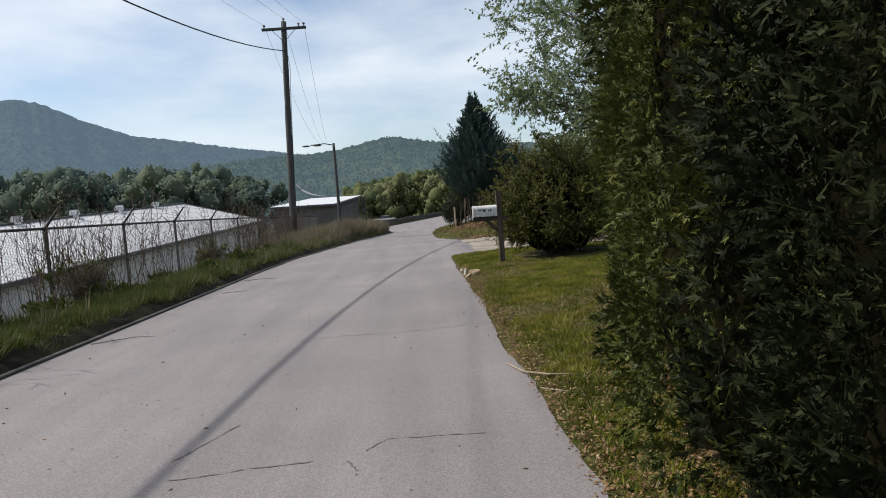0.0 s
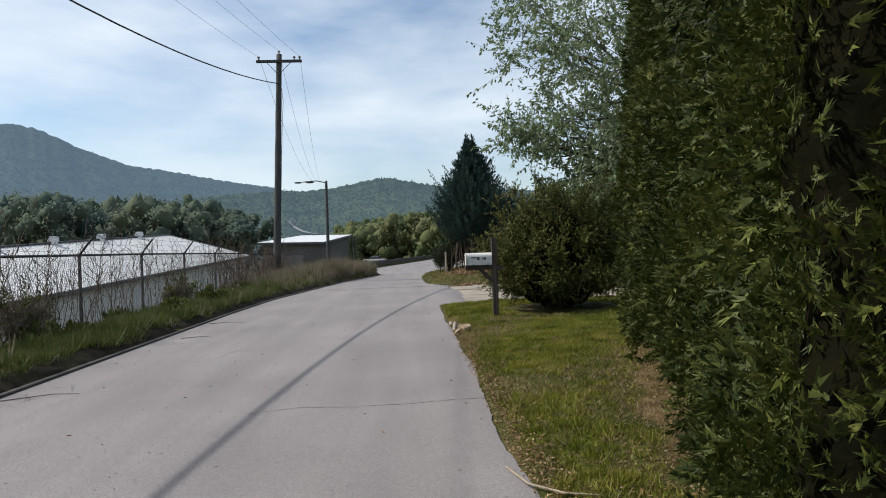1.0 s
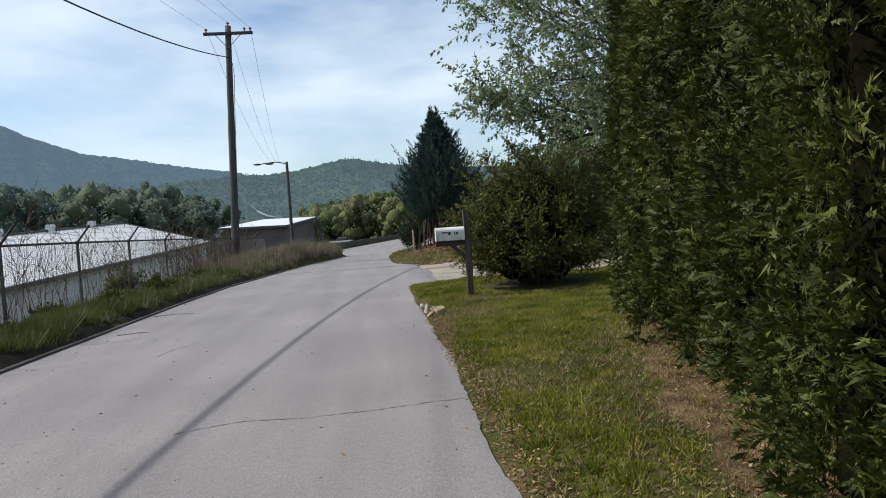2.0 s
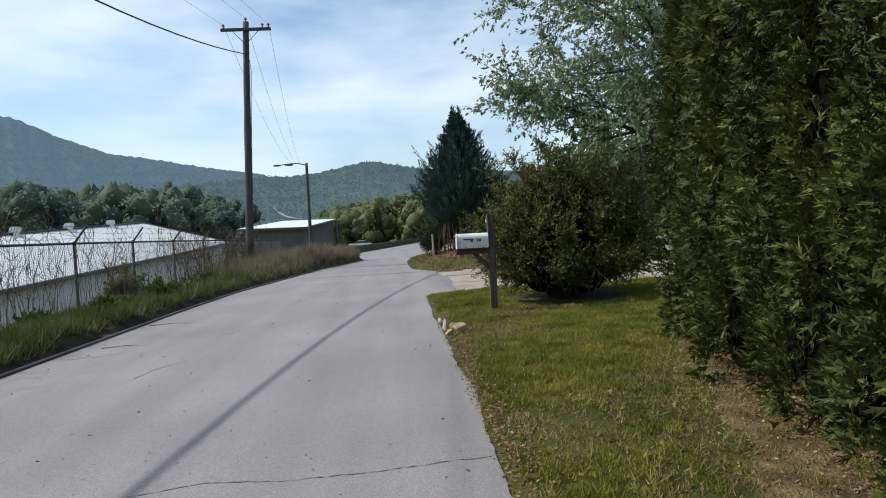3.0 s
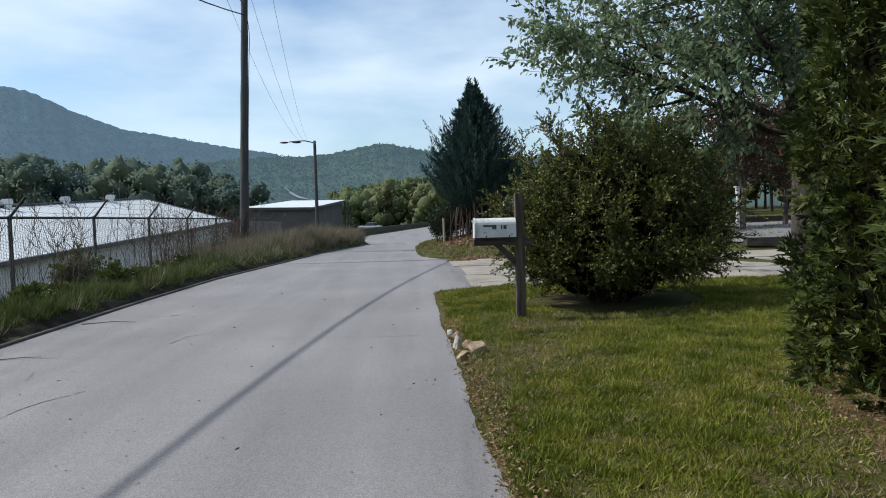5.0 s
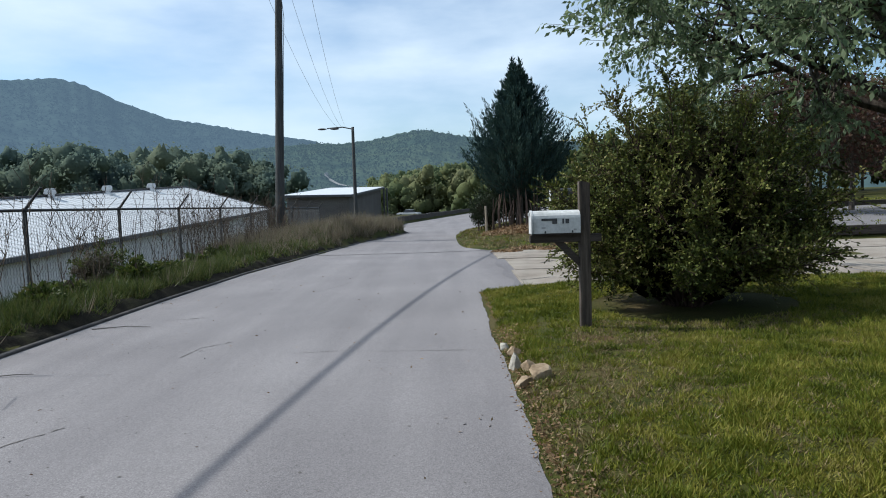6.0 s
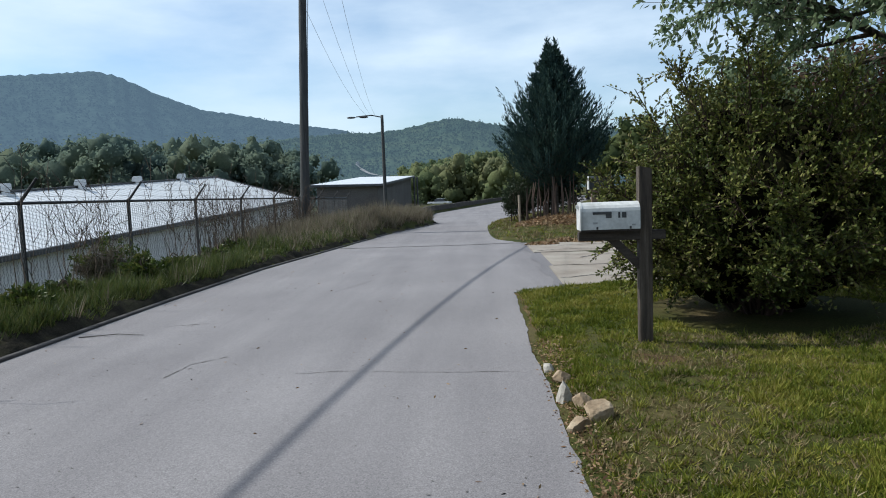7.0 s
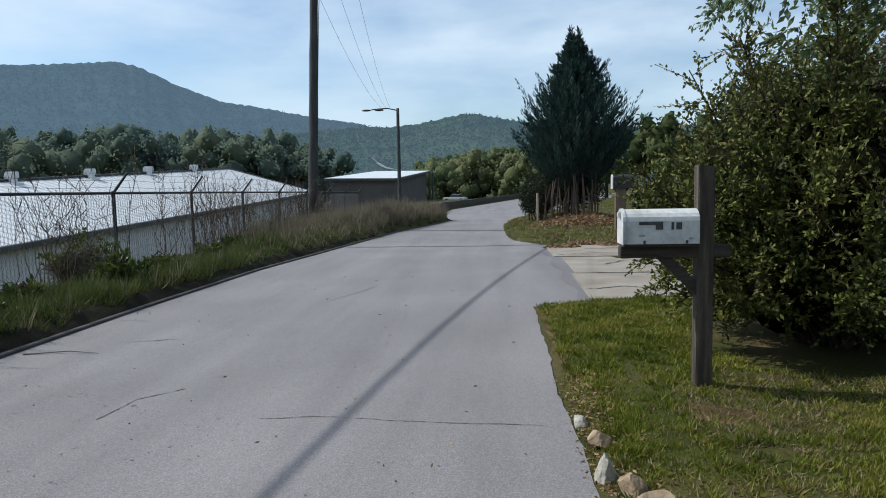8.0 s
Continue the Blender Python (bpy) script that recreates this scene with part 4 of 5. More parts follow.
def arborvitae(x, y, h, rad, sprays, seed, label, mat):
    """A columnar conifer: a solid core coloured as inner shade, upright plumes outside that carry flat sprays, with
    deep gaps between.
    """
    r = np.random.default_rng(seed)
    z0 = float(ground_z(x, y))
    t = thing("arborvitae", x, y, z0, label, "conifer", "hedge row")
    part("trunk", tube([(0, 0, -0.1), (0.03, 0.02, h * 0.5), (0, 0, h * 0.93)], [0.09, 0.06, 0.015], 8), M_BARK, t)

    def radius(a, u):
        col = np.interp(u, [0, 0.03, 0.1, 0.35, 0.7, 0.9, 1.0], [0.74, 0.92, 1.0, 0.98, 0.84, 0.5, 0.08])
        return rad * col * (1 + 0.08 * np.sin(a * 3 + u * 4 + seed) + 0.06 * np.sin(a * 5 - u * 9 + 2 * seed))
    n, m = 40, 36
    a, u = np.meshgrid(np.linspace(0, 2 * np.pi, n, endpoint=False), np.linspace(0.015, 0.96, m))
    rr = radius(a, u) * (0.66 + 0.07 * np.sin(a * 7 + u * 31) + r.uniform(-0.05, 0.05, a.shape))
    v = np.stack([rr * np.cos(a), rr * np.sin(a), u * h], -1).reshape(-1, 3)
    i2, j2 = np.meshgrid(np.arange(n), np.arange(m - 1))
    k, k2 = (j2 * n + i2).ravel(), (j2 * n + (i2 + 1) % n).ravel()
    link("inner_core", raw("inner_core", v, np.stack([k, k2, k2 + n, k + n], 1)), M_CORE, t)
    # plumes: upright tufts of uneven reach
    nt = 235
    ta = np.where(r.uniform(0, 1, nt) < 0.84, 1.7 + 3.6 * ((np.arange(nt) * 0.618034 + r.normal(0, 0.03, nt)) % 1), r.uniform(0, 2 * np.pi, nt))
    tu = 0.015 + 0.955 * (np.arange(nt) + r.uniform(0, 1, nt)) / nt
    tr = radius(ta, tu) * r.uniform(0.68, 1.02, nt)
    tc = np.stack([tr * np.cos(ta), tr * np.sin(ta), tu * h], 1)
    tw, th = r.uniform(0.08, 0.16, nt) * rad / 0.8, r.uniform(0.16, 0.44, nt)
    share = tw * th
    k = r.choice(nt, sprays, p=share / share.sum())
    out = np.stack([np.cos(ta[k]), np.sin(ta[k]), np.zeros(sprays)], 1)
    o = unit(r.normal(0, 1, (sprays, 3)) + out * 0.75 + np.array([[0, 0, 0.25]]))
    c = tc[k] + o * np.stack([tw[k], tw[k], th[k]], 1) * r.uniform(0.6, 1.08, (sprays, 1))
    c[:, 2] = np.maximum(c[:, 2], 0.03)
    d = unit(o * 0.9 + out * 0.5 + np.array([[0, 0, 1]]) * r.normal(0.15, 0.4, (sprays, 1)) + r.normal(0, 0.3, (sprays, 3)))
    w = r.normal(0, 0.55, (sprays, 3)) + np.array([[0, 0, 1.0]]) * np.where(r.uniform(0, 1, (sprays, 1)) < 0.5, 1, -1)
    w = unit(w - d * (w * d).sum(1, keepdims=True))
    size = r.uniform(0.05, 0.1, sprays) * float(np.interp(y, [2.0, 3.4, 5.0, 9.0], [0.66, 0.68, 0.8, 1.25]))
    link("foliage", raw("foliage", *fans(c, d, w, size, r, 7)), mat, t)
    return t


HEDGE = [(1.85, -2.6, 5.4, 1.0, 2500), (1.85, -1.0, 5.6, 0.95, 3000), (1.88, 0.5, 5.5, 0.95, 6500), (1.7, 1.9, 5.6, 0.9, 10500), (1.82, 3.4, 5.7, 0.9, 11500), (2.38, 4.9, 5.5, 0.86, 10500),
         (3.0, 6.3, 5.6, 0.83, 8500), (3.3, 7.7, 5.5, 0.82, 7000), (3.5, 9.1, 5.6, 0.82, 6000), (3.86, 10.6, 5.4, 0.82, 5500)]
# trees at the near end take the leaf colour with shade painted in
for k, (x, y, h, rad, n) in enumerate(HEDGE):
    arborvitae(x - 0.1, y, h, rad * 0.93, int(n * (1.95 if 0 < y < 4 else 1.6)), 30 + k, "shaggy arborvitae at the head of the hedge, shade in its leaf colour" if y < 2.5 else "dense green arborvitae with upright plumes in a tall hedge row", M_ARBOR_SHADED if y < 2.5 else M_ARBOR)


# ---- shrub behind the mailbox ----
def shrub(name, x, y, rx, ry_, rz, zc, count, leaf, mat, twig, label, seed, stems=26):
    """A rounded shrub: stems fan out from the base, side twigs carry the leaves."""
    r = np.random.default_rng(seed)
    t = thing(name, x, y, float(ground_z(x, y)), label, "shrub")
    a = r.uniform(0, 2 * np.pi, stems)
    e = np.arccos(r.uniform(-0.25, 1, stems))
    tip = np.stack([rx * np.sin(e) * np.cos(a), ry_ * np.sin(e) * np.sin(a), zc + rz * np.cos(e)], 1) * 0.92
    foot = np.stack([r.normal(0, 0.16, stems), r.normal(0, 0.16, stems), np.zeros(stems)], 1)
    mid = foot * 0.5 + tip * 0.5 + np.array([[0, 0, 0.25]]) * r.uniform(0.2, 1, (stems, 1))
    tv = [thin_tubes(foot, mid, 0.02, 0.013), thin_tubes(mid, tip, 0.013, 0.005)]
    nt = stems * 45
    src = r.integers(0, stems, nt)
    f = r.uniform(0.25, 1, nt)[:, None]
    p = np.where(f < 0.5, foot[src] + (mid[src] - foot[src]) * f * 2, mid[src] + (tip[src] - mid[src]) * (f - 0.5) * 2)
    q = p + r.normal(0, 0.34 * min(1, rx * 1.3), (nt, 3)) * np.array([[1, 1, 0.8]])
    s = np.linalg.norm((q - np.array([[0, 0, zc]])) / np.array([[rx, ry_, rz]]), axis=1)
    lump = 1.0 + 0.1 * smooth_noise(q[:, 0] * 3, q[:, 1] * 3 + q[:, 2] * 3, 1.0, seed)
    keep = (s < lump * 1.05) & (q[:, 2] > min(0.12, zc * 0.3))
    p, q = p[keep], q[keep]
    tv.append(thin_tubes(p, q, 0.004, 0.002))
    link("stemwork", raw("stemwork", *join(*tv)), twig, t)
    k = r.integers(0, len(p), count)
    f = r.uniform(0.1, 1.1, (count, 1))
    c = p[k] + (q[k] - p[k]) * f + r.normal(0, 0.05, (count, 3))
    # the outer shell in tufts of uneven reach
    m = count
    nc = max(12, int(110 * rx * rx))
    ca, ce = r.uniform(0, 2 * np.pi, nc), np.arccos(r.uniform(-0.9, 1, nc))
    reach = r.uniform(0.7, 1.08, nc)
    cc = np.stack([rx * np.sin(ce) * np.cos(ca), ry_ * np.sin(ce) * np.sin(ca), rz * np.cos(ce)], 1) * reach[:, None] + np.array([[0, 0, zc]])
    kk = r.integers(0, nc, m)
    spread = 0.13 * min(1, rx) * r.uniform(0.6, 1.5, nc)
    sh = cc[kk] + r.normal(0, 1, (m, 3)) * spread[kk][:, None] * np.array([[1, 1, 0.75]])
    sh = sh[sh[:, 2] > 0.08]
    # long shoots that stand out of the outline
    ns = int(46 * min(1, rx))
    sa, se = r.uniform(0, 2 * np.pi, ns), np.arccos(r.uniform(0.3, 1, ns))
    sd = np.stack([np.sin(se) * np.cos(sa), np.sin(se) * np.sin(sa), np.cos(se) + 0.25], 1)
    sb = np.stack([rx * np.sin(se) * np.cos(sa), ry_ * np.sin(se) * np.sin(sa), zc + rz * np.cos(se)], 1)
    tt = r.uniform(-0.2, 0.4, (ns, 26, 1)) * r.uniform(0.4, 1.1, (ns, 1, 1)) * min(1, rx)
    so = (sb[:, None] + sd[:, None] * tt + r.normal(0, 0.018, (ns, 26, 3))).reshape(-1, 3)
    c = np.concatenate([c, sh])
    w = (c - np.array([[0, 0, zc]])) / np.array([[rx, ry_, rz]])
    wd = unit(w)
    limit = 1.04 + 0.17 * smooth_noise(wd[:, 0] * 2 + wd[:, 2] * 2, wd[:, 1] * 2 - wd[:, 2], 0.55, seed + 3)
    limit = limit * (0.97 + 0.03 * np.clip(c[:, 2] / zc, 0, 1)) + r.uniform(-0.05, 0.1, len(c))
    c = c[np.linalg.norm(w, axis=1) < limit]
    c = np.concatenate([c, so])
    o = unit(c - np.array([[0, 0, zc * 0.6]]))
    d = o + r.normal(0, 0.7, c.shape) + np.array([[0, 0, 0.2]])
    lf = leaves(c, d, r.normal(0, 1, c.shape), leaf * r.uniform(0.6, 1.25, len(c)), leaf * 0.5)
    link("leaves", raw("leaves", *lf), mat, t)
    return t


def spreading_shrub(x, y, rx, ry_, top, label, seed):
    """A loose multi-stemmed shrub: arching stems, side twigs in sprays, leaves set along every twig."""
    r = np.random.default_rng(seed)
    t = thing("shrub", x, y, float(ground_z(x, y)), label, "shrub")
    ns = 210
    a = np.arange(ns) * 2.39996 + r.normal(0, 0.12, ns)
    e = np.arccos(np.clip(np.linspace(0.99, -0.42, ns) + r.normal(0, 0.03, ns), -0.45, 1))
    reach = r.uniform(0.7, 0.98, ns) + 0.16 * (r.uniform(0, 1, ns) < 0.25)
    tip = np.stack([rx * np.sin(e) * np.cos(a), ry_ * np.sin(e) * np.sin(a), 0.42 * top + 0.58 * top * np.cos(e)], 1) * reach[:, None]
    tip[:, 2] = np.maximum(tip[:, 2], 0.22)
    foot = np.stack([0.3 * np.cos(a) * r.uniform(0, 1, ns), 0.3 * np.sin(a) * r.uniform(0, 1, ns), np.zeros(ns)], 1)
    knee = foot * 0.55 + tip * 0.45 + np.array([[0, 0, 0.3]]) * r.uniform(0.3, 1.2, (ns, 1))
    f = np.linspace(0, 1, 7)[None, :, None]
    arc = foot[:, None] * (1 - f) ** 2 + 2 * knee[:, None] * f * (1 - f) + tip[:, None] * f ** 2
    sticks = [thin_tubes(arc[:, k], arc[:, k + 1], 0.02 - 0.0024 * k, 0.0176 - 0.0024 * k) for k in range(6)]
    nt = ns * 43
    src = r.integers(0, ns, nt)
    g = r.uniform(0.34, 1, nt)[:, None] ** 0.8
    p = foot[src] * (1 - g) ** 2 + 2 * knee[src] * g * (1 - g) + tip[src] * g ** 2
    along = unit(2 * (1 - g) * (knee[src] - foot[src]) + 2 * g * (tip[src] - knee[src]))
    d = unit(along * 0.6 + r.normal(0, 0.6, (nt, 3)) + np.array([[0, 0, 0.1]]))
    ln = r.uniform(0.12, 0.42, nt)[:, None]
    q = p + d * ln - np.array([[0, 0, 0.25]]) * ln ** 2
    ok = q[:, 2] > 0.1
    p, q, d, ln = p[ok], q[ok], d[ok], ln[ok]
    sticks.append(thin_tubes(p, q, 0.0045, 0.002))
    link("stemwork", raw("stemwork", *join(*sticks)), M_BUSHTWIG, t)
    # solid dark core added to stand for the shade inside the shrub
    n2, m2 = 30, 18
    ca, ce = np.meshgrid(np.linspace(0, 2 * np.pi, n2, endpoint=False), np.linspace(0.12, 2.75, m2))
    cr = 0.6 * (1 + 0.14 * np.sin(ca * 4 + ce * 3 + seed) + 0.1 * np.sin(ca * 9 - ce * 7) + r.uniform(-0.06, 0.06, ca.shape))
    cv = np.stack([rx * cr * np.sin(ce) * np.cos(ca), ry_ * cr * np.sin(ce) * np.sin(ca), np.maximum(0.42 * top + 0.58 * top * cr * np.cos(ce) - 0.05, 0.03)], -1).reshape(-1, 3)
    i2, j2 = np.meshgrid(np.arange(n2), np.arange(m2 - 1))
    k, k2 = (j2 * n2 + i2).ravel(), (j2 * n2 + (i2 + 1) % n2).ravel()
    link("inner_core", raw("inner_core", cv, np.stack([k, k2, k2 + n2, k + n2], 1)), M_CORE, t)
    per = 18
    at = np.repeat(p, per, 0) + np.repeat(q - p, per, 0) * np.tile(np.linspace(0.1, 1, per), len(p))[:, None] + r.normal(0, 0.006, (len(p) * per, 3))
    dd = np.repeat(d, per, 0) * 0.7 + r.normal(0, 0.55, at.shape) + np.array([[0, 0, 0.12]])
    flat = np.array([[0, 0, 1.0]]) * 0.6 + r.normal(0, 0.6, at.shape)
    lf = leaves(at, dd, np.cross(dd, flat), 0.05 * r.uniform(0.55, 1.2, len(at)), 0.025)
    link("leaves", raw("leaves", *lf), M_BUSH, t)
    return t


spreading_shrub(3.26, 15.95, 1.72, 1.55, 2.72, "large spreading green shrub, dense and ragged, behind the mailbox", 5)
shrub("shrub", 1.75, 33.2, 0.62, 0.6, 0.7, 0.75, 3500, 0.07, M_DARKBUSH, M_BUSHTWIG, "small dark evergreen shrub by the conifer", 6, 12)
# dark shrub added as a backing behind the bare stems
shrub("shrub", 2.9, 34.0, 1.35, 1.0, 0.75, 0.8, 7000, 0.08, M_DARKBUSH, M_BUSHTWIG, "dark leafy backing added beneath the cedar", 9, 14)
shrub("shrub", 5.6, 32.0, 0.8, 0.8, 0.6, 0.6, 3500, 0.08, M_DARKBUSH, M_BUSHTWIG, "low dark shrub beside the far mailbox", 8, 12)


# ---- spreading broadleaf tree ----
def grow(r, start, direction, length, radius, level, sticks, tips, droop):
    """Branches that fork; sticks collects (start, end, radius, radius)."""
    p, d = np.array(start, float), unit(np.array(direction, float))
    n = 6
    for k in range(n):
        d = unit(d + r.normal(0, 0.12, 3) + np.array([0, 0, droop]))
        e = p + d * length / n
        r0, r1 = radius * (1 - 0.8 * k / n), radius * (1 - 0.8 * (k + 1) / n)
        sticks.append((p, e, r0, r1))
        if level > 0 and k >= 1:
            for _ in range(2 if level > 1 else 3):
                s = unit(d * r.uniform(0.5, 1) + r.normal(0, 0.55, 3))
                grow(r, e, s, length * r.uniform(0.3, 0.48), r1 * 0.6, level - 1, sticks, tips, droop)
        if level == 0:
            tips.append((p, e))
        p = e
    tips.append((p, p + d * 0.1))


def broadleaf(name, x, y, fork, r0, limbs, leaf_n, leaf_l, leaf_w, mat, label, seed, level=2, trunk_top=None):
    r = np.random.default_rng(seed)
    t = thing(name, x, y, float(ground_z(x, y)), label, "tree")
    part("trunk", tube([(0.03, 0, -0.15), (0, 0, 0.15), (0.02, 0.03, fork * 0.5), (0, 0, fork), *([trunk_top] if trunk_top else [])],
                       [r0 * 1.5, r0 * 1.12, r0, r0 * 0.95, *([r0 * 0.5] if trunk_top else [])], 14), M_BARK, t, smooth=True)
    sticks, tips = [], []
    for st, d, ln, rad in limbs:
        grow(r, st, d, ln, rad, level, sticks, tips, 0.012)
    s, e, a, b = (np.array([q[k] for q in sticks]) for k in range(4))
    link("branchwork", raw("branchwork", *thin_tubes(s, e, np.maximum(a, 0.003), np.maximum(b, 0.003))), M_BARK, t)
    ts, te = np.array([q[0] for q in tips]), np.array([q[1] for q in tips])
    k = r.integers(0, len(ts), leaf_n)
    c = ts[k] + (te[k] - ts[k]) * r.uniform(0, 1, (leaf_n, 1)) + r.normal(0, 0.02, (leaf_n, 3))
    d = unit(te[k] - ts[k]) * 0.5 + r.normal(0, 0.5, (leaf_n, 3)) + np.array([[0, 0, -0.45]])
    lf = leaves(c, d, r.normal(0, 1, (leaf_n, 3)), leaf_l * r.uniform(0.6, 1.2, leaf_n), leaf_w)
    link("crown", raw("crown", *lf), mat, t)
    return t


F = 2.42
broadleaf("broadleaf_tree", 7.25, 17.8, F, 0.19, [
    ((0, 0, F), (-0.86, -0.55, 0.32), 4.2, 0.1), ((0, 0, F + 0.1), (-0.85, -0.66, 0.52), 4.9, 0.1), ((0, 0, F + 0.6), (-0.72, -0.75, 0.75), 4.8, 0.09),
    ((0, 0, F + 0.9), (-0.92, -0.3, 0.6), 4.6, 0.09), ((0, 0, F + 0.5), (-0.35, -0.9, 0.55), 4.2, 0.08), ((0, 0, F + 1.4), (-0.6, -0.5, 1.0), 4.6, 0.09),
    ((0, 0, F + 1.2), (-0.8, -0.6, 1.0), 5.2, 0.09), ((0, 0, F + 0.4), (-0.6, -0.85, 0.42), 4.6, 0.09), ((0, 0, F + 1.0), (-0.95, -0.5, 0.75), 4.9, 0.09),
    ((0, 0, F + 1.2), (0.5, 0.4, 0.8), 4.0, 0.08), ((0, 0, F + 0.8), (0.3, -0.7, 0.7), 4.0, 0.08), ((0, 0, F + 1.8), (0, 0.1, 1), 3.6, 0.09), ((0, 0, F + 1.5), (-0.7, 0.6, 0.6), 3.6, 0.08),
    ((0, 0, F), (-0.96, -0.28, 0.06), 4.4, 0.1)],
    58000, 0.11, 0.046, M_TREELEAF, "spreading broadleaf tree with drooping narrow leaves", 12, 2, (0.1, 0.05, F + 2.0))


# ---- conifer by the bend ----
def cedar(x, y, h, seed):
    r = np.random.default_rng(seed)
    t = thing("cedar_tree", x, y, float(ground_z(x, y)), "dense dark blue-green cedar with ragged pointed crown", "conifer")
    part("trunk", tube([(0, 0, -0.2), (0.05, 0, h * 0.5), (0, 0, h * 0.97)], [0.16, 0.1, 0.015], 10), M_BARK, t)
    n = 620
    u = r.uniform(0, 1, n) ** 1.2
    z = 0.95 + (h - 1.55) * u
    a = r.uniform(0, 2 * np.pi, n)
    reach = np.interp(u, [0, 0.08, 0.22, 0.36, 0.55, 0.75, 0.9, 1], [1.65, 1.9, 1.82, 1.5, 1.02, 0.6, 0.3, 0.12]) * (1 + 0.12 * np.sin(a * 3 + 1) + r.normal(0, 0.17, n))
    bits, st, en = [], [], []
    m = 90
    f = np.concatenate([np.linspace(0.25, 1.0, 60), np.linspace(0.6, 1.0, 30)])
    for k in range(n):
        o = np.array([math.cos(a[k]), math.sin(a[k]), 0])
        sd = np.array([-o[1], o[0], 0])
        rise = r.uniform(0.45, 0.9)
        lift = rise * max(reach[k], 0.35)
        p = o * (f * reach[k])[:, None] + np.array([0, 0, 1]) * (z[k] + lift * f ** 2.0)[:, None]
        st.append(np.array([0, 0, z[k]]))
        en.append(p[34])
        thick = 0.10 * (1.15 - f[:, None]) + 0.012
        c = p + r.normal(0, 1, (m, 3)) * thick
        d = o * 0.75 + np.array([[0, 0, 1]]) * (0.15 + 1.1 * f[:, None]) + sd * r.normal(0, 0.35, (m, 1)) + r.normal(0, 0.2, (m, 3))
        bits.append(leaves(c, d, r.normal(0, 1, (m, 3)), r.uniform(0.09, 0.2, m), 0.035))
    for sx, sy, zz in ((-0.12, 0, h - 0.1), (0.14, 0.1, h - 0.12)):
        f2 = np.linspace(0, 1, 90)
        c = np.stack([sx + r.normal(0, 0.07, 90) * (1.3 - f2), sy + r.normal(0, 0.07, 90) * (1.3 - f2), zz - 1.0 + f2], 1)
        bits.append(leaves(c, r.normal(0, 0.4, (90, 3)) + np.array([[0, 0, 1]]), r.normal(0, 1, (90, 3)), 0.2, 0.05))
    link("branches", raw("branches", *thin_tubes(np.array(st), np.array(en), 0.03, 0.008)), M_BARK, t)
    link("foliage", raw("foliage", *join(*bits)), M_CEDAR, t)
    return t


cedar(3.05, 33.2, 6.3, 21)
rr = random.Random(3)
for k in range(20):
    x, y = 2.0 + 1.7 * k / 19 + rr.uniform(-0.05, 0.05), 32.2 + rr.uniform(-0.3, 0.5)
    hgt = rr.uniform(1.0, 1.5)
    z = float(ground_z(x, y))
    ob = part("bare_stem", tube([(0, 0, -0.1), (rr.uniform(-0.06, 0.06), 0, hgt * 0.5), (rr.uniform(-0.14, 0.14), rr.uniform(-0.1, 0.1), hgt)], [0.03, 0.025, 0.014], 6), M_STAKE)
    ob.location = (x, y, z)
    tagged(ob, "bare reddish-brown upright stem below the cedar", "stem", "bare stems under the cedar")
ob = part("marker_post", tube([(0, 0, -0.1), (-0.02, 0, 1.0)], [0.045, 0.04], 8), M_TWIG)
ob.location = (1.72, 32.0, float(ground_z(1.72, 32.0)))
tagged(ob, "pale thin wooden marker post by the road bend", "post")


# ---- far woods and hills ----
ba, be = np.meshgrid(np.linspace(0, 2 * np.pi, 8, endpoint=False), np.linspace(-1.4, 1.4, 5))
BALL = np.stack([np.cos(be) * np.cos(ba), np.cos(be) * np.sin(ba), np.sin(be)], -1).reshape(-1, 3)
bi, bj = np.meshgrid(np.arange(8), np.arange(4))
BALL_F = np.stack([bj * 8 + bi, bj * 8 + (bi + 1) % 8, bj * 8 + 8 + (bi + 1) % 8, bj * 8 + 8 + bi], -1).reshape(-1, 4).astype(np.int32)


def far_woods(name, spots, mat, clump, per, label, seed):
    """Many crowns of leaf clumps with trunks, too far and too many to count."""
    r = np.random.default_rng(seed)
    bits, ts, te = [], [], []
    for x, y, z, h, w in spots:
        # boughs: dense inner masses, with clumps of leaves lying over them
        nl = 14
        lobes = np.clip(r.normal(0, 1, (nl, 3)), -1.6, 1.6) * np.array([w * 0.27, w * 0.27, h * 0.2]) + np.array([0, 0, h * 0.54])
        size = w * r.uniform(0.13, 0.25, nl)
        lobes[:, 2] = np.minimum(lobes[:, 2], h - size)
        bits.append((((lobes[:, None] + BALL * (size * 0.85)[:, None, None] * r.uniform(0.5, 1.2, (nl, len(BALL), 1)))).reshape(-1, 3) + np.array([x, y, z]),
                     (BALL_F[None] + (np.arange(nl) * len(BALL))[:, None, None]).reshape(-1, 4)))
        k = r.integers(0, nl, per)
        out = unit(r.normal(0, 1, (per, 3)))
        c = lobes[k] + out * (size[k] * r.uniform(0.8, 1.2, per))[:, None]
        c[:, 2] = np.maximum(c[:, 2], h * 0.1)
        c = c + np.array([x, y, z])
        nrm = unit(out + np.array([[0, 0, 0.3]]) + r.normal(0, 0.45, (per, 3)))
        d = unit(np.cross(nrm, r.normal(0, 1, (per, 3))))
        bits.append(leaves(c, d, np.cross(nrm, d), clump * r.uniform(0.6, 1.4, per), clump * 0.8))
        ts.append((x, y, z - 0.5))
        te.append((x, y, z + h * 0.7))
    ob = link(name, raw(name, *join(*bits)), mat)
    tagged(ob, label, "woods", kind="stuff")
    tr = link(name + "_trunks", raw("trunks", *thin_tubes(ts, te, 0.25, 0.08)), M_FARBARK)
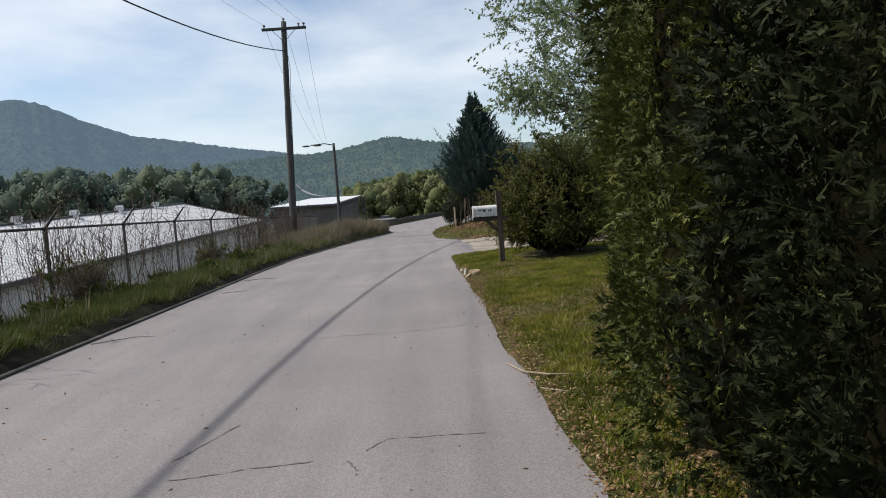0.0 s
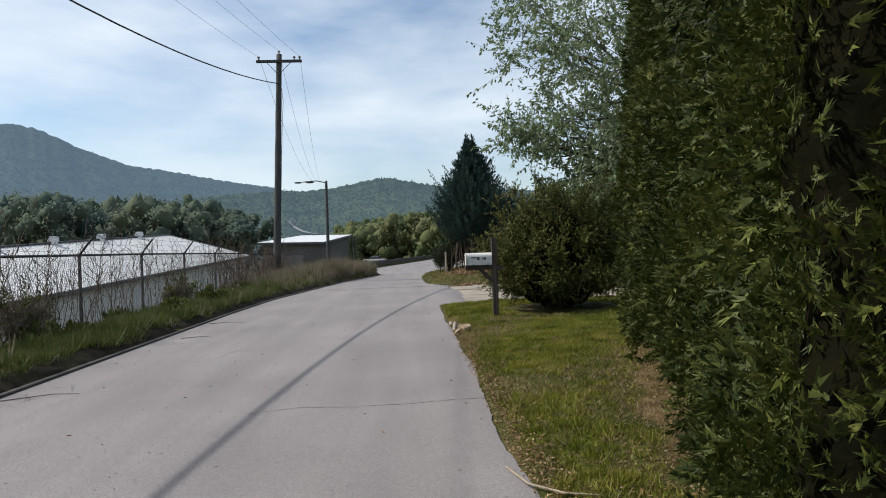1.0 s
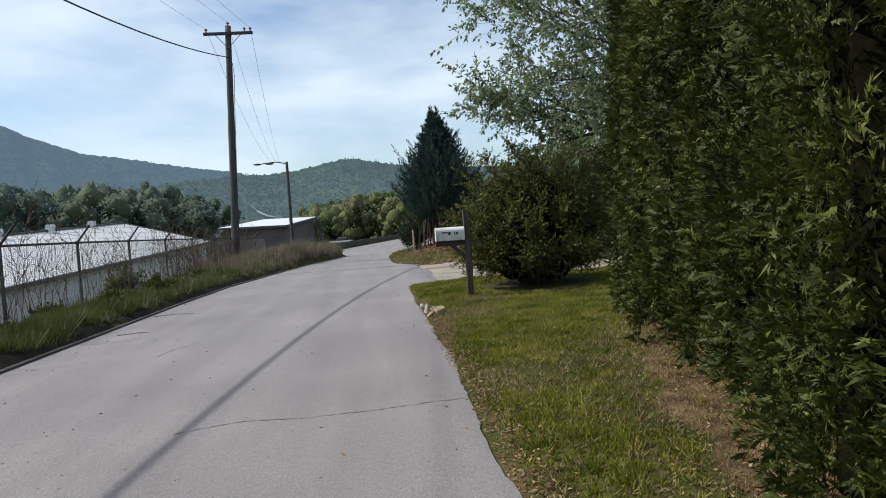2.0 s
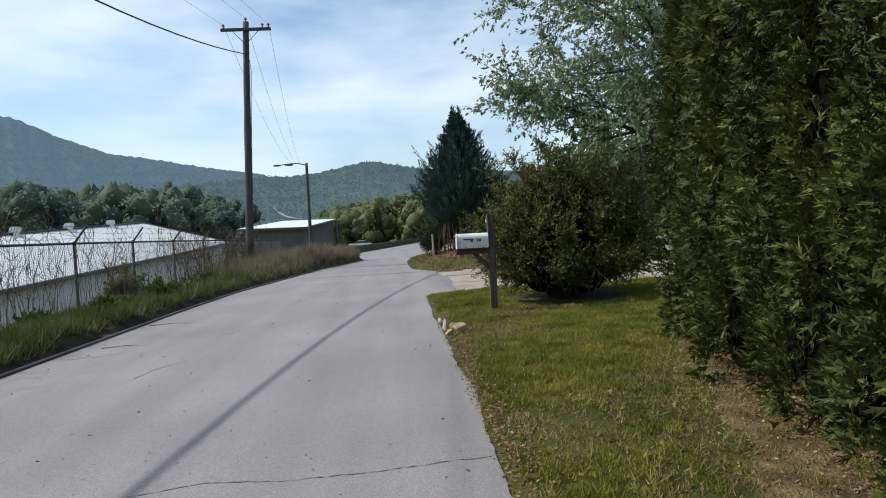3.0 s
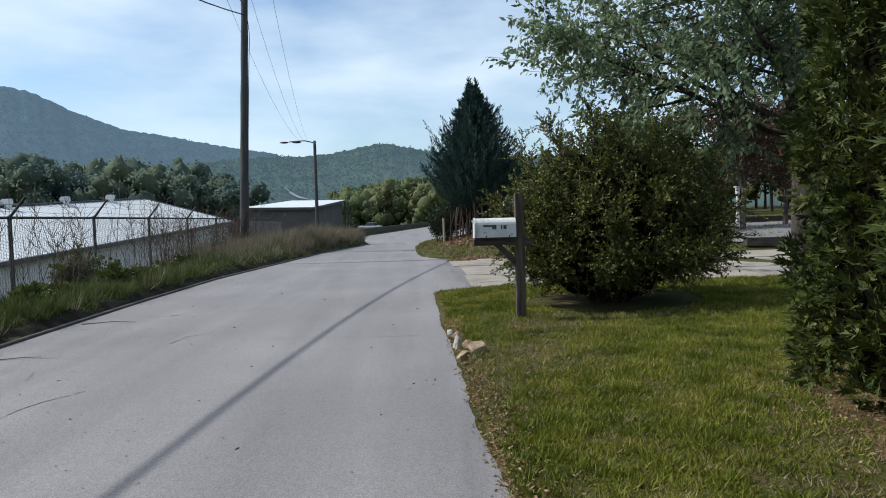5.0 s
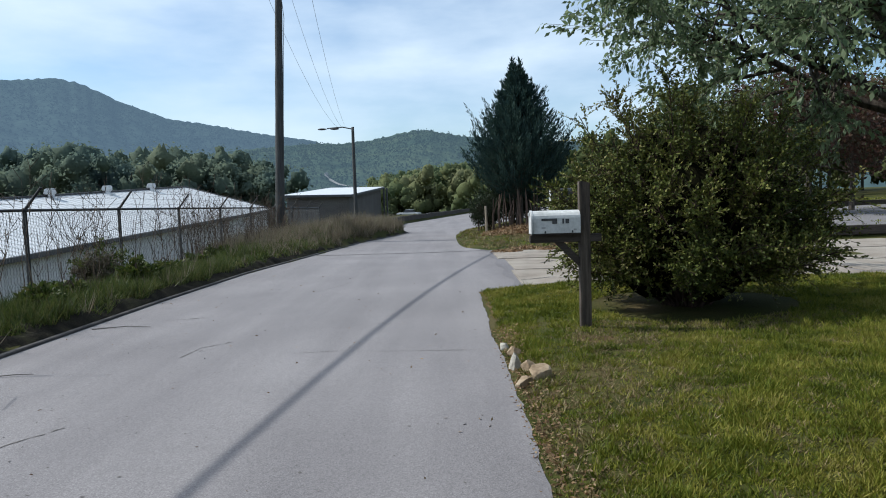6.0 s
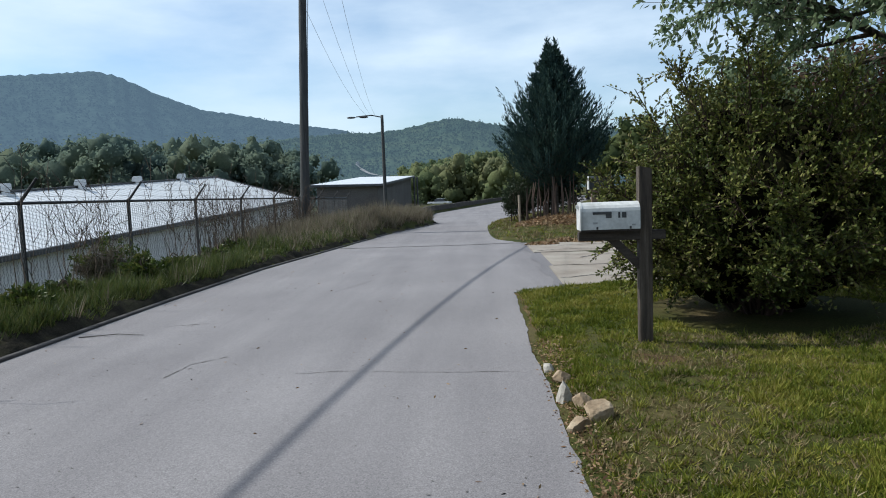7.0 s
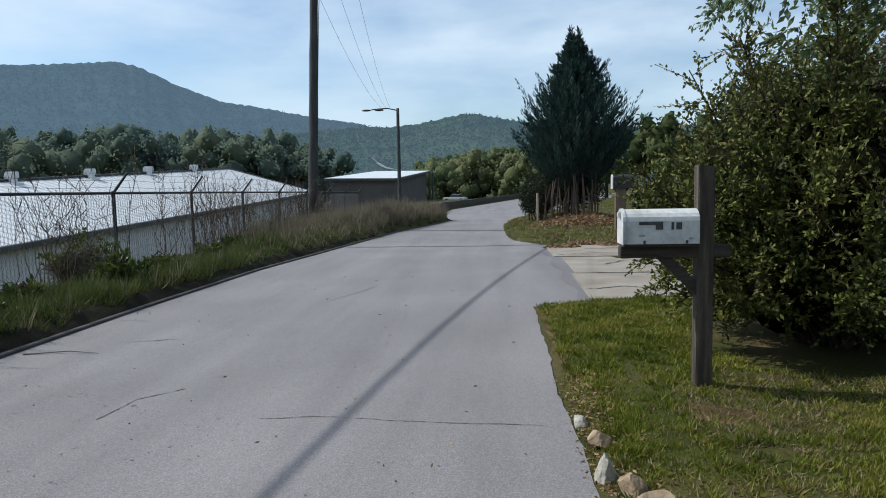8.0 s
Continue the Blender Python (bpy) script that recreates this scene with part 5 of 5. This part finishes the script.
    tagged(tr, "grey-brown trunks of the far trees", "trunks", kind="stuff")


def polar(az, dist, z=None):
    a = radians(az)
    x, y = 0.3 + dist * math.sin(a), 9.8 + dist * math.cos(a)
    return x, y, float(ground_z(x, y)) if z is None else z


rr = random.Random(17)
spots = []
for k in range(175):
    az, dist = rr.uniform(-62, -14.2), rr.uniform(105, 200)
    x, y, z = polar(az, dist, -3.2)
    h = (dist * math.tan(radians(rr.uniform(3.9, 5.6))) + 4.6) * (0.85 if az > -17 else 1)
    spots.append((x, y, z, h, rr.uniform(8, 16) * (0.6 if az > -19 else 1)))
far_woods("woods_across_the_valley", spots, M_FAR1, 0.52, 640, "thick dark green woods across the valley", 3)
spots = []
for k in range(90):
    az, dist = rr.uniform(-7.6, 4.5), rr.uniform(125, 230)
    x, y, z = polar(az, dist, -4.5)
    el = np.interp(az, [-13, -10, -8, -5, 0, 4.5], [2.4, 0.7, 0.7, 2.6, 3.6, 4.0]) * rr.uniform(0.8, 1.05)
    spots.append((x, y, z, dist * math.tan(radians(el)) + 5.9, rr.uniform(7, 11)))
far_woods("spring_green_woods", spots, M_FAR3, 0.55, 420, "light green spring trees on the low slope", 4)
spots = []
for k in range(46):
    az, dist = rr.uniform(5, 62), rr.uniform(62, 105)
    x, y, z = polar(az, dist)
    spots.append((x, y, z, dist * math.tan(radians(rr.uniform(4.6, 6.4))) + 1.3, rr.uniform(6, 9)))
far_woods("woods_behind_the_garden", spots, M_FAR2, 0.6, 350, "green trees at the back of the garden", 5)

for k, (x, y, h, w, mat, lab) in enumerate([(15.5, 36.0, 6.5, 5.0, M_RUST, "reddish-brown leafed garden tree"), (19.5, 39.5, 6.0, 5.0, M_RUST, "rust-coloured small tree on the lawn"),
                                            (24, 43, 7.5, 6.0, M_FAR2, "green garden tree on the far lawn"), (11.5, 38, 6.2, 4.5, M_FAR2, "light green tree behind the shrub")]):
    r = np.random.default_rng(60 + k)
    t = thing("garden_tree", x, y, float(ground_z(x, y)), lab, "tree", "garden trees")
    part("trunk", tube([(0, 0, -0.1), (0.05, 0, h * 0.3), (0, 0.05, h * 0.75)], [0.14, 0.11, 0.04], 8), M_BARK, t)
    lobes = r.normal(0, 1, (14, 3)) * np.array([w * 0.26, w * 0.26, h * 0.13]) + np.array([0, 0, h * 0.66])
    link("branchwork", raw("branchwork", *thin_tubes(np.tile([[0, 0, h * 0.3]], (14, 1)), lobes, 0.04, 0.012)), M_BARK, t)
    n = 7000
    c = lobes[r.integers(0, 14, n)] + r.normal(0, 1, (n, 3)) * w * 0.1
    link("crown", raw("crown", *leaves(c, r.normal(0, 1, (n, 3)), r.normal(0, 1, (n, 3)), 0.2, 0.12)), mat, t)


def hill(name, az, el, dist, base, mat, label, rough, seed, deep, crowns):
    """A wooded ridge: its crest follows the angles given, its face falls towards the valley with an uneven canopy."""
    r = np.random.default_rng(seed)
    aa = np.linspace(az[0], az[-1], 520)
    crest = dist * np.tan(np.radians(np.interp(aa, az, el))) + 1.5
    crest = crest + rough * (smooth_noise(aa * 3, aa * 0, 0.35, seed) * 0.4 + r.uniform(-0.25, 0.25, len(aa)))
    m = 26
    v = []
    for k in range(m):
        u = k / (m - 1)
        dd = np.full(len(aa), dist - deep * (1 - u))
        zz = base + (crest - base) * (u ** 0.8) + rough * 0.5 * smooth_noise(aa * 2, np.full(len(aa), u * 9), 0.9, seed + 5) * (0 < k < m - 1)
        v.append(np.stack([0.3 + dd * np.sin(np.radians(aa)), 9.8 + dd * np.cos(np.radians(aa)), zz], 1))
    n = len(aa)
    i2, j2 = np.meshgrid(np.arange(n - 1), np.arange(m - 1))
    k = (j2 * n + i2).ravel()
    me = raw(name, np.concatenate(v), np.stack([k, k + 1, k + 1 + n, k + n], 1))
    me.polygons.foreach_set("use_smooth", [True] * len(me.polygons))
    ob = link(name, me, mat)
    tagged(ob, label, "hill", kind="structure")
    # tree crowns over the slope
    vs = np.concatenate(v).reshape(m, n, 3)
    cn = 8000
    ki, kj = r.integers(3, m - 2, cn), r.integers(0, n, cn)
    kj = np.where(r.uniform(0, 1, cn) < 0.9, r.integers(int(n * crowns[0]), int(n * crowns[1]), cn), kj)
    base_p = vs[ki, kj] + (vs[np.maximum(ki - 1, 0), kj] - vs[ki, kj]) * r.uniform(0, 1, (cn, 1))
    tall = r.uniform(0.6, 1.3, cn) * dist * 0.0024
    p = np.repeat(base_p, 3, 0) + r.normal(0, 0.35, (cn * 3, 3)) * np.repeat(tall, 3)[:, None] + np.array([[0, 0, 0.25]]) * np.repeat(tall, 3)[:, None]
    crown = link(name + "_crowns", raw("crowns", *leaves(p, r.normal(0, 1, p.shape), r.normal(0, 1, p.shape), np.repeat(tall, 3) * 0.95, np.repeat(tall, 3) * 0.6)), mat)
    tagged(crown, "hazy tree crowns covering the slope", "woods", kind="stuff")
    return ob


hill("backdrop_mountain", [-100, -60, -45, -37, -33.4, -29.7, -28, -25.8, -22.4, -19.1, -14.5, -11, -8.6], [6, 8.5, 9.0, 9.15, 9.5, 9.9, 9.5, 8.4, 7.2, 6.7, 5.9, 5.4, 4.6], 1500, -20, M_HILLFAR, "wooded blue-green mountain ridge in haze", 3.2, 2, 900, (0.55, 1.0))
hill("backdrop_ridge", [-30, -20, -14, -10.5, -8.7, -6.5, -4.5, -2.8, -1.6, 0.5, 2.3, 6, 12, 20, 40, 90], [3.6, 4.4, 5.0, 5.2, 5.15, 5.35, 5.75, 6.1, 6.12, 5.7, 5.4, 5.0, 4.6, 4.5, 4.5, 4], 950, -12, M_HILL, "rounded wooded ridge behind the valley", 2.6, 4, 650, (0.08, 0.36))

# far road on the slope
bm = bmesh.new()
prev = None
for az_, el_, half, dd in [(-10.05, 2.75, 0.07, 460), (-10.2, 2.6, 0.12, 455), (-10.15, 2.42, 0.2, 450), (-9.8, 2.22, 0.24, 438), (-9.6, 2.0, 0.36, 425), (-9.1, 1.8, 0.5, 410), (-8.5, 1.6, 0.7, 395)]:
    cur = []
    for side in (-1, 1):
        x, y, _ = polar(az_ + side * half, dd, 0)
        cur.append(bm.verts.new((x, y, 1.45 + dd * math.tan(radians(el_ - 0.12 * side)))))
    for k in (1, 0):
        cur.append(bm.verts.new(cur[k].co + Vector((0, 6, -3))))
    if prev:
        for k in range(3):
            bm.faces.new((prev[k], prev[k + 1], cur[k + 1], cur[k]))
    prev = cur
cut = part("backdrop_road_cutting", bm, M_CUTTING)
tagged(cut, "pale road cutting on the far slope", "road", kind="structure")


# ---- grass, weeds, litter ----
def patch(name, n, xr, yr, keep, hgt, wid, mat, label, seed, lean=0.5, dens=None, tuft=8, fine=False):
    """Blades of grass over a stretch of ground."""
    r = np.random.default_rng(seed)
    nt = n // tuft
    tx, ty = r.uniform(*xr, nt), r.uniform(*yr, nt)
    big = r.uniform(0.6, 1.35, nt)
    k = r.integers(0, nt, n)
    ox, oy = r.normal(0, 1, n), r.normal(0, 1, n)
    x, y = tx[k] + ox * wid * 1.6 * (tuft > 1), ty[k] + oy * wid * 1.6 * (tuft > 1)
    ok = keep(x, y) & (r.uniform(0, 1, nt)[k] < (dens(x, y) if dens else 1))
    x, y, ox, oy, big = x[ok], y[ok], ox[ok], oy[ok], big[k][ok]
    z = ground_z(x, y)
    n = len(x)
    d = np.stack([r.normal(0, lean * 0.7, n) + ox * lean * 0.6, r.normal(0, lean * 0.7, n) + oy * lean * 0.6, np.ones(n)], 1)
    h = (hgt(x, y) if callable(hgt) else hgt) * r.uniform(0.5, 1.3, n) * big
    v, f = (needles if fine else leaves)(np.stack([x, y, z - 0.005], 1), d, r.normal(0, 1, (n, 3)), h, wid)
    ob = link(name, raw(name, v, f), mat)
    return tagged(ob, label, "grass", kind="stuff")


def on_lawn(x, y):
    bush = ((x - 3.3) / 1.25) ** 2 + ((y - 15.95) / 1.1) ** 2 > 1
    return (x > edge_right(y) - 0.04 + 0.05 * smooth_noise(y, y * 0, 0.2, 9)) & ((y < 18.3) | (y > 26.9)) & bush


def hedge_line(y):
    return np.interp(y, [-3, 0.5, 3.5, 5, 6.5, 11, 13], [0.95, 0.95, 1.1, 1.65, 2.35, 3.45, 4.4])


def bed_reach(y):
    """How far the bare bed comes out from the hedge."""
    return np.interp(y, [4.0, 5.5, 7, 8.5, 10, 12], [0.25, -0.15, -0.6, -0.7, -0.4, 0.1])


def dry(x, y):
    """Where the lawn is thin and straw-coloured: under the hedge and in blotches."""
    s = np.exp(-np.clip(hedge_line(y) + bed_reach(y) - x, 0, 9) / 0.3) * (y < 11.5) * np.interp(y, [4, 6], [0.35, 1]) * np.clip(0.9 + 0.7 * smooth_noise(x, y, 0.22, 31), 0.25, 1)
    blot = np.clip(smooth_noise(x, y, 0.5, 8) - 0.1, 0, 1) * 0.8 * (y < 13.5) + np.clip(smooth_noise(x, y, 0.16, 18), 0, 1) * 0.3 * (y < 12.5) + 0.16
    edge = np.exp(-((x - edge_right(y)) / 0.13)) * 0.8
    foot = np.exp(-(((x - 2.0) / 0.75) ** 2 + ((y - 13.95) / 0.55) ** 2)) * np.clip(0.75 + 0.5 * smooth_noise(x, y, 0.15, 35), 0.3, 1)
    foot = foot + np.exp(-(((x - 2.9) / 1.2) ** 2 + ((y - 14.9) / 0.5) ** 2)) * 0.7
    return np.clip(s + blot + edge + foot, 0, 0.88)


def lushness(x, y):
    return (1 - dry(x, y)) * np.clip(0.85 + 0.4 * smooth_noise(x, y, 0.09, 21), 0.4, 1)


patch("lawn_grass", 300000, (0.76, 4.0), (2.0, 9.5), on_lawn, lambda x, y: 0.046 + 0.026 * np.clip(smooth_noise(x, y, 0.07, 12), -0.8, 1.2), 0.009, M_GRASS, "short green lawn grass", 1, 0.75, lushness, 9, True)
patch("lawn_grass", 330000, (0.76, 4.9), (9.5, 14.2), on_lawn, lambda x, y: 0.046 + 0.024 * np.clip(smooth_noise(x, y, 0.08, 13), -0.8, 1.2), 0.009, M_GRASS, "short green lawn grass", 2, 0.75, lushness, 9, True)
patch("lawn_grass", 200000, (0.76, 7.2), (14.2, 18.3), on_lawn, lambda x, y: 0.046 + 0.024 * np.clip(smooth_noise(x, y, 0.08, 13), -0.8, 1.2), 0.012, M_GRASS, "short green lawn grass", 9, 0.75, lushness, 9, True)
patch("straw_grass", 190000, (0.76, 5.0), (1.5, 15), on_lawn, 0.045, 0.009, M_STRAW, "dry straw-coloured grass by the hedge", 3, 1.0, lambda x, y: dry(x, y), 8, True)
patch("roadside_grass", 26000, (0.5, 9), (26.9, 46), on_lawn, 0.09, 0.02, M_STRAW, "dry yellow-green grass by the bend", 4, 0.8)
patch("roadside_grass", 20000, (0.5, 16), (26.9, 46), on_lawn, 0.09, 0.02, M_GRASS, "green grass by the bend", 5, 0.8)
patch("far_lawn_grass", 16000, (7, 36), (27, 60), on_lawn, 0.12, 0.04, M_GRASS, "mown grass of the far garden", 6, 0.8)


def on_verge(x, y):
    return (x < edge_left(y) - 0.2 + 0.09 * smooth_noise(y, y * 0, 0.3, 61)) & (x > -7.2)


def brown(y):
    return np.clip((y - 24.0) / 6.5, 0, 0.9)


def verge_low(x, y):
    """Grass stays short right by the fence, tall on the mound."""
    return np.where(y < 26.5, np.interp(x, [-6.9, -6.0, -5.2, -4.3], [0.25, 0.4, 0.9, 0.75]), 1.0)


patch("verge_grass", 120000, (-7.0, -4.2), (4.0, 22), on_verge, lambda x, y: verge_low(x, y) * (0.2 + 0.12 * np.clip(smooth_noise(x, y, 0.4, 14), -0.6, 1)), 0.013, M_VERGE, "rank green verge grass along the kerb", 17, 0.5, None, 8, True)
patch("verge_grass", 120000, (-7.2, -1.5), (15, 42), on_verge, lambda x, y: verge_low(x, y) * (0.21 + 0.13 * np.clip(smooth_noise(x, y, 0.5, 4), -0.6, 1)), 0.015, M_VERGE, "rank green verge grass along the kerb", 7, 0.5, lambda x, y: 1 - brown(y), 8, True)
patch("dry_verge_grass", 130000, (-7.2, -1.5), (8, 43), on_verge, lambda x, y: verge_low(x, y) * (0.38 + 0.22 * np.clip(smooth_noise(x, y, 0.7, 5), -0.6, 1)), 0.016, M_DRY, "tall dry reddish-brown grass on the verge", 8, 0.35, lambda x, y: 0.03 + 0.97 * brown(y), 8, True)
rr = random.Random(31)
for k in range(15):
    y = 6.5 + 1.4 * k + rr.uniform(-0.4, 0.4)
    s = rr.uniform(0.14, 0.28)
    shrub("weed_clump", -5.35 + rr.uniform(-0.55, 0.4), y, s * 1.2, s * 1.5, s * 0.6, s * 0.4, 700, 0.085, M_VERGE, M_STEM, "low leafy green weed on the verge", 80 + k, 9)
shrub("weed_clump", -6.0, 19.6, 0.45, 0.75, 0.42, 0.35, 200, 0.06, M_VERGE, M_DRY, "tangled dry weed clump by the fence", 99, 40)
shrub("weed_clump", -6.05, 12.4, 0.4, 1.0, 0.55, 0.4, 260, 0.06, M_VERGE, M_DRY, "tangled dry weed clump by the fence", 98, 40)

# bare weed stalks along the fence
r = np.random.default_rng(44)
n = 430
clump = r.uniform(3, 34, 60)
x, y = r.normal(-6.15, 0.28, n), clump[r.integers(0, 60, n)] + r.normal(0, 0.32, n)
z = ground_z(x, y)
st, en, rad = [], [], []
for k in range(n):
    h = r.uniform(0.8, 2.1) * (0.75 if y[k] > 27 else 1)
    p = np.array([x[k], y[k], z[k]])
    d = np.array([r.normal(0, 0.14), r.normal(0, 0.2), 1.0])
    for s in range(6):
        q2 = p + d * h / 6 + r.normal(0, 0.035, 3)
        st.append(p), en.append(q2), rad.append(0.0095 * (1 - s / 8))
        if s >= 2:
            for _ in range(r.integers(1, 3)):
                e2 = q2 + np.array([r.normal(0, 0.1), r.normal(0, 0.12), r.uniform(0.08, 0.26)])
                st.append(q2), en.append(e2), rad.append(0.0055)
        p = q2
weeds = link("dead_weed_stalks", raw("dead_weed_stalks", *thin_tubes(np.array(st), np.array(en), np.array(rad), np.array(rad) * 0.8)), M_STEM)
tagged(weeds, "bare dark branching weed stalks along the fence", "weeds", kind="stuff")

# fallen leaves under the hedge and at the lane's edge
r = np.random.default_rng(51)
n = 17000
y = r.uniform(1.5, 15, n)
x = np.where(r.uniform(0, 1, n) < 0.72, hedge_line(y) - np.abs(r.normal(0.0, 0.4, n)) + 0.35, edge_right(y) + np.abs(r.normal(0, 0.13, n)) - 0.03)
x = np.maximum(x, edge_right(y) - 0.04)
ok = y < 11.5 + 5 * (x < 1.5)
x, y = x[ok], y[ok]
c = np.stack([x, y, ground_z(x, y) + r.uniform(0.006, 0.035, len(x))], 1)
d = r.normal(0, 1, c.shape) * np.array([[1, 1, 0.25]])
w = r.normal(0, 1, c.shape) * np.array([[1, 1, 0.35]])
litter = link("leaf_litter", raw("leaf_litter", *leaves(c, d, w, r.uniform(0.018, 0.042, len(x)), 0.014)), M_LITTER)
tagged(litter, "brown fallen leaves and bark under the hedge", "leaf litter", kind="stuff")

# bare bed along the foot of the hedge
by = np.arange(-1, 12.2, 0.12)
bl = np.maximum(hedge_line(by) + bed_reach(by) + 0.2 * smooth_noise(by, by * 0, 0.3, 15), edge_right(by) + 0.1)
u = np.linspace(0, 1, 16)
bx = bl[:, None] * (1 - u) + (hedge_line(by) + 1.3)[:, None] * u
byy = by[:, None] * np.ones(16)
bz = ground_z(bx, byy) + 0.012 - 0.03 * (u < 0.01)
i2, j2 = np.meshgrid(np.arange(15), np.arange(len(by) - 1))
k = (j2 * 16 + i2).ravel()
bed = link("hedge_bed", raw("hedge_bed", np.stack([bx, byy, bz], -1).reshape(-1, 3), np.stack([k, k + 1, k + 17, k + 16], 1)), M_BED)
tagged(bed, "bare brown soil and needles under the hedge", "soil", kind="structure")

# bare patch by the mailbox
pa, pr_ = np.meshgrid(np.linspace(0, 2 * np.pi, 28, endpoint=False), np.linspace(0.0, 1.0, 6))
pw = pr_ * (1 + 0.18 * np.sin(pa * 3 + 1) + 0.12 * np.sin(pa * 7))
px, py = 1.66 + 0.24 * pw * np.cos(pa), 14.02 + 0.18 * pw * np.sin(pa)
pz = ground_z(px, py) + 0.022 * (1 - pr_ ** 2) - 0.004
i2, j2 = np.meshgrid(np.arange(28), np.arange(5))
k, k2 = (j2 * 28 + i2).ravel(), (j2 * 28 + (i2 + 1) % 28).ravel()
patch_ob = link("bare_soil_patch", raw("bare_soil_patch", np.stack([px, py, pz], -1).reshape(-1, 3), np.stack([k, k2, k2 + 28, k + 28], 1)), M_BED)
tagged(patch_ob, "bare reddish-brown soil patch in the lawn", "soil", kind="structure")

# soil and leaf heap under the cedar
bm = bmesh.new()
bmesh.ops.create_grid(bm, x_segments=30, y_segments=20, size=1)
for v in bm.verts:
    d = min(1.0, v.co.length)
    px, py = 3.1 + v.co.x * 1.7, 31.4 + v.co.y * 1.2
    v.co = Vector((px, py, float(ground_z(px, py)) + 0.1 * (1 - d * d) - 0.03 + 0.07 * noise.noise(Vector((px * 3, py * 3, 0)))))
heap = part("leaf_heap", bm, M_BED)
tagged(heap, "reddish-brown heap of leaves and soil under the cedar", "leaf heap")

# dead leaves on the heap
r = np.random.default_rng(67)
n = 2600
ra, rd = r.uniform(0, 2 * np.pi, n), np.sqrt(r.uniform(0, 1, n))
x, y = 3.0 + 1.5 * rd * np.cos(ra), 31.3 + 1.1 * rd * np.sin(ra)
c = np.stack([x, y, ground_z(x, y) + 0.1 * (1 - rd ** 2) + r.uniform(-0.01, 0.06, n)], 1)
fallen = link("heap_leaves", raw("heap_leaves", *leaves(c, r.normal(0, 1, c.shape) * np.array([[1, 1, 0.5]]), r.normal(0, 1, c.shape), r.uniform(0.06, 0.13, n), 0.05)), M_LITTER)
tagged(fallen, "brown dead leaves piled under the cedar", "leaf litter", kind="stuff")

# grit on the lane
r = np.random.default_rng(71)
n = 220
x, y = r.uniform(-4.1, 0.7, n), r.uniform(2, 24, n)
c = np.stack([x, y, np.full(n, 0.004)], 1)
d = r.normal(0, 1, c.shape) * np.array([[1, 1, 0.2]])
grit = link("road_grit", raw("road_grit", *leaves(c, d, r.normal(0, 1, c.shape), r.uniform(0.012, 0.05, n), 0.014)), M_LITTER)
tagged(grit, "small dead leaves and grit on the asphalt", "grit", kind="stuff")

# leaves and soil washed against the far edge of the driveway
r = np.random.default_rng(83)
n = 1500
ra, rd = r.uniform(0, 2 * np.pi, n), np.sqrt(r.uniform(0, 1, n))
k = r.integers(0, 5, n)
x = np.array([1.9, 2.5, 3.1, 3.7, 4.5])[k] + 0.42 * rd * np.cos(ra)
y = np.array([25.9, 26.7, 26.3, 27.0, 26.6])[k] + 0.3 * rd * np.sin(ra)
c = np.stack([x, y, np.maximum(ground_z(x, y), 0.02) + r.uniform(0.0, 0.07, n) * (1 - rd)], 1)
wash = link("washed_leaves", raw("washed_leaves", *leaves(c, r.normal(0, 1, c.shape) * np.array([[1, 1, 0.4]]), r.normal(0, 1, c.shape), r.uniform(0.05, 0.11, n), 0.045)), M_LITTER)
tagged(wash, "dark dead leaves washed along the driveway edge", "leaf litter", kind="stuff")

# small pits in the worn surface
r = np.random.default_rng(91)
n = 900
x, y = np.where(r.uniform(0, 1, n) < 0.65, r.normal(-2.4, 0.7, n), r.uniform(-4.1, 0.7, n)), r.uniform(2, 24, n)
x = np.clip(x, -4.1, 0.7)
c = np.stack([x, y, np.full(n, 0.003)], 1)
pits = link("road_pits", raw("road_pits", *leaves(c, r.normal(0, 1, c.shape) * np.array([[1, 1, 0.02]]), r.normal(0, 1, c.shape) * np.array([[1, 1, 0.02]]), r.uniform(0.01, 0.035, n), 0.012)), M_CRACK)
tagged(pits, "small dark pits and chips in the asphalt", "pits", kind="stuff")
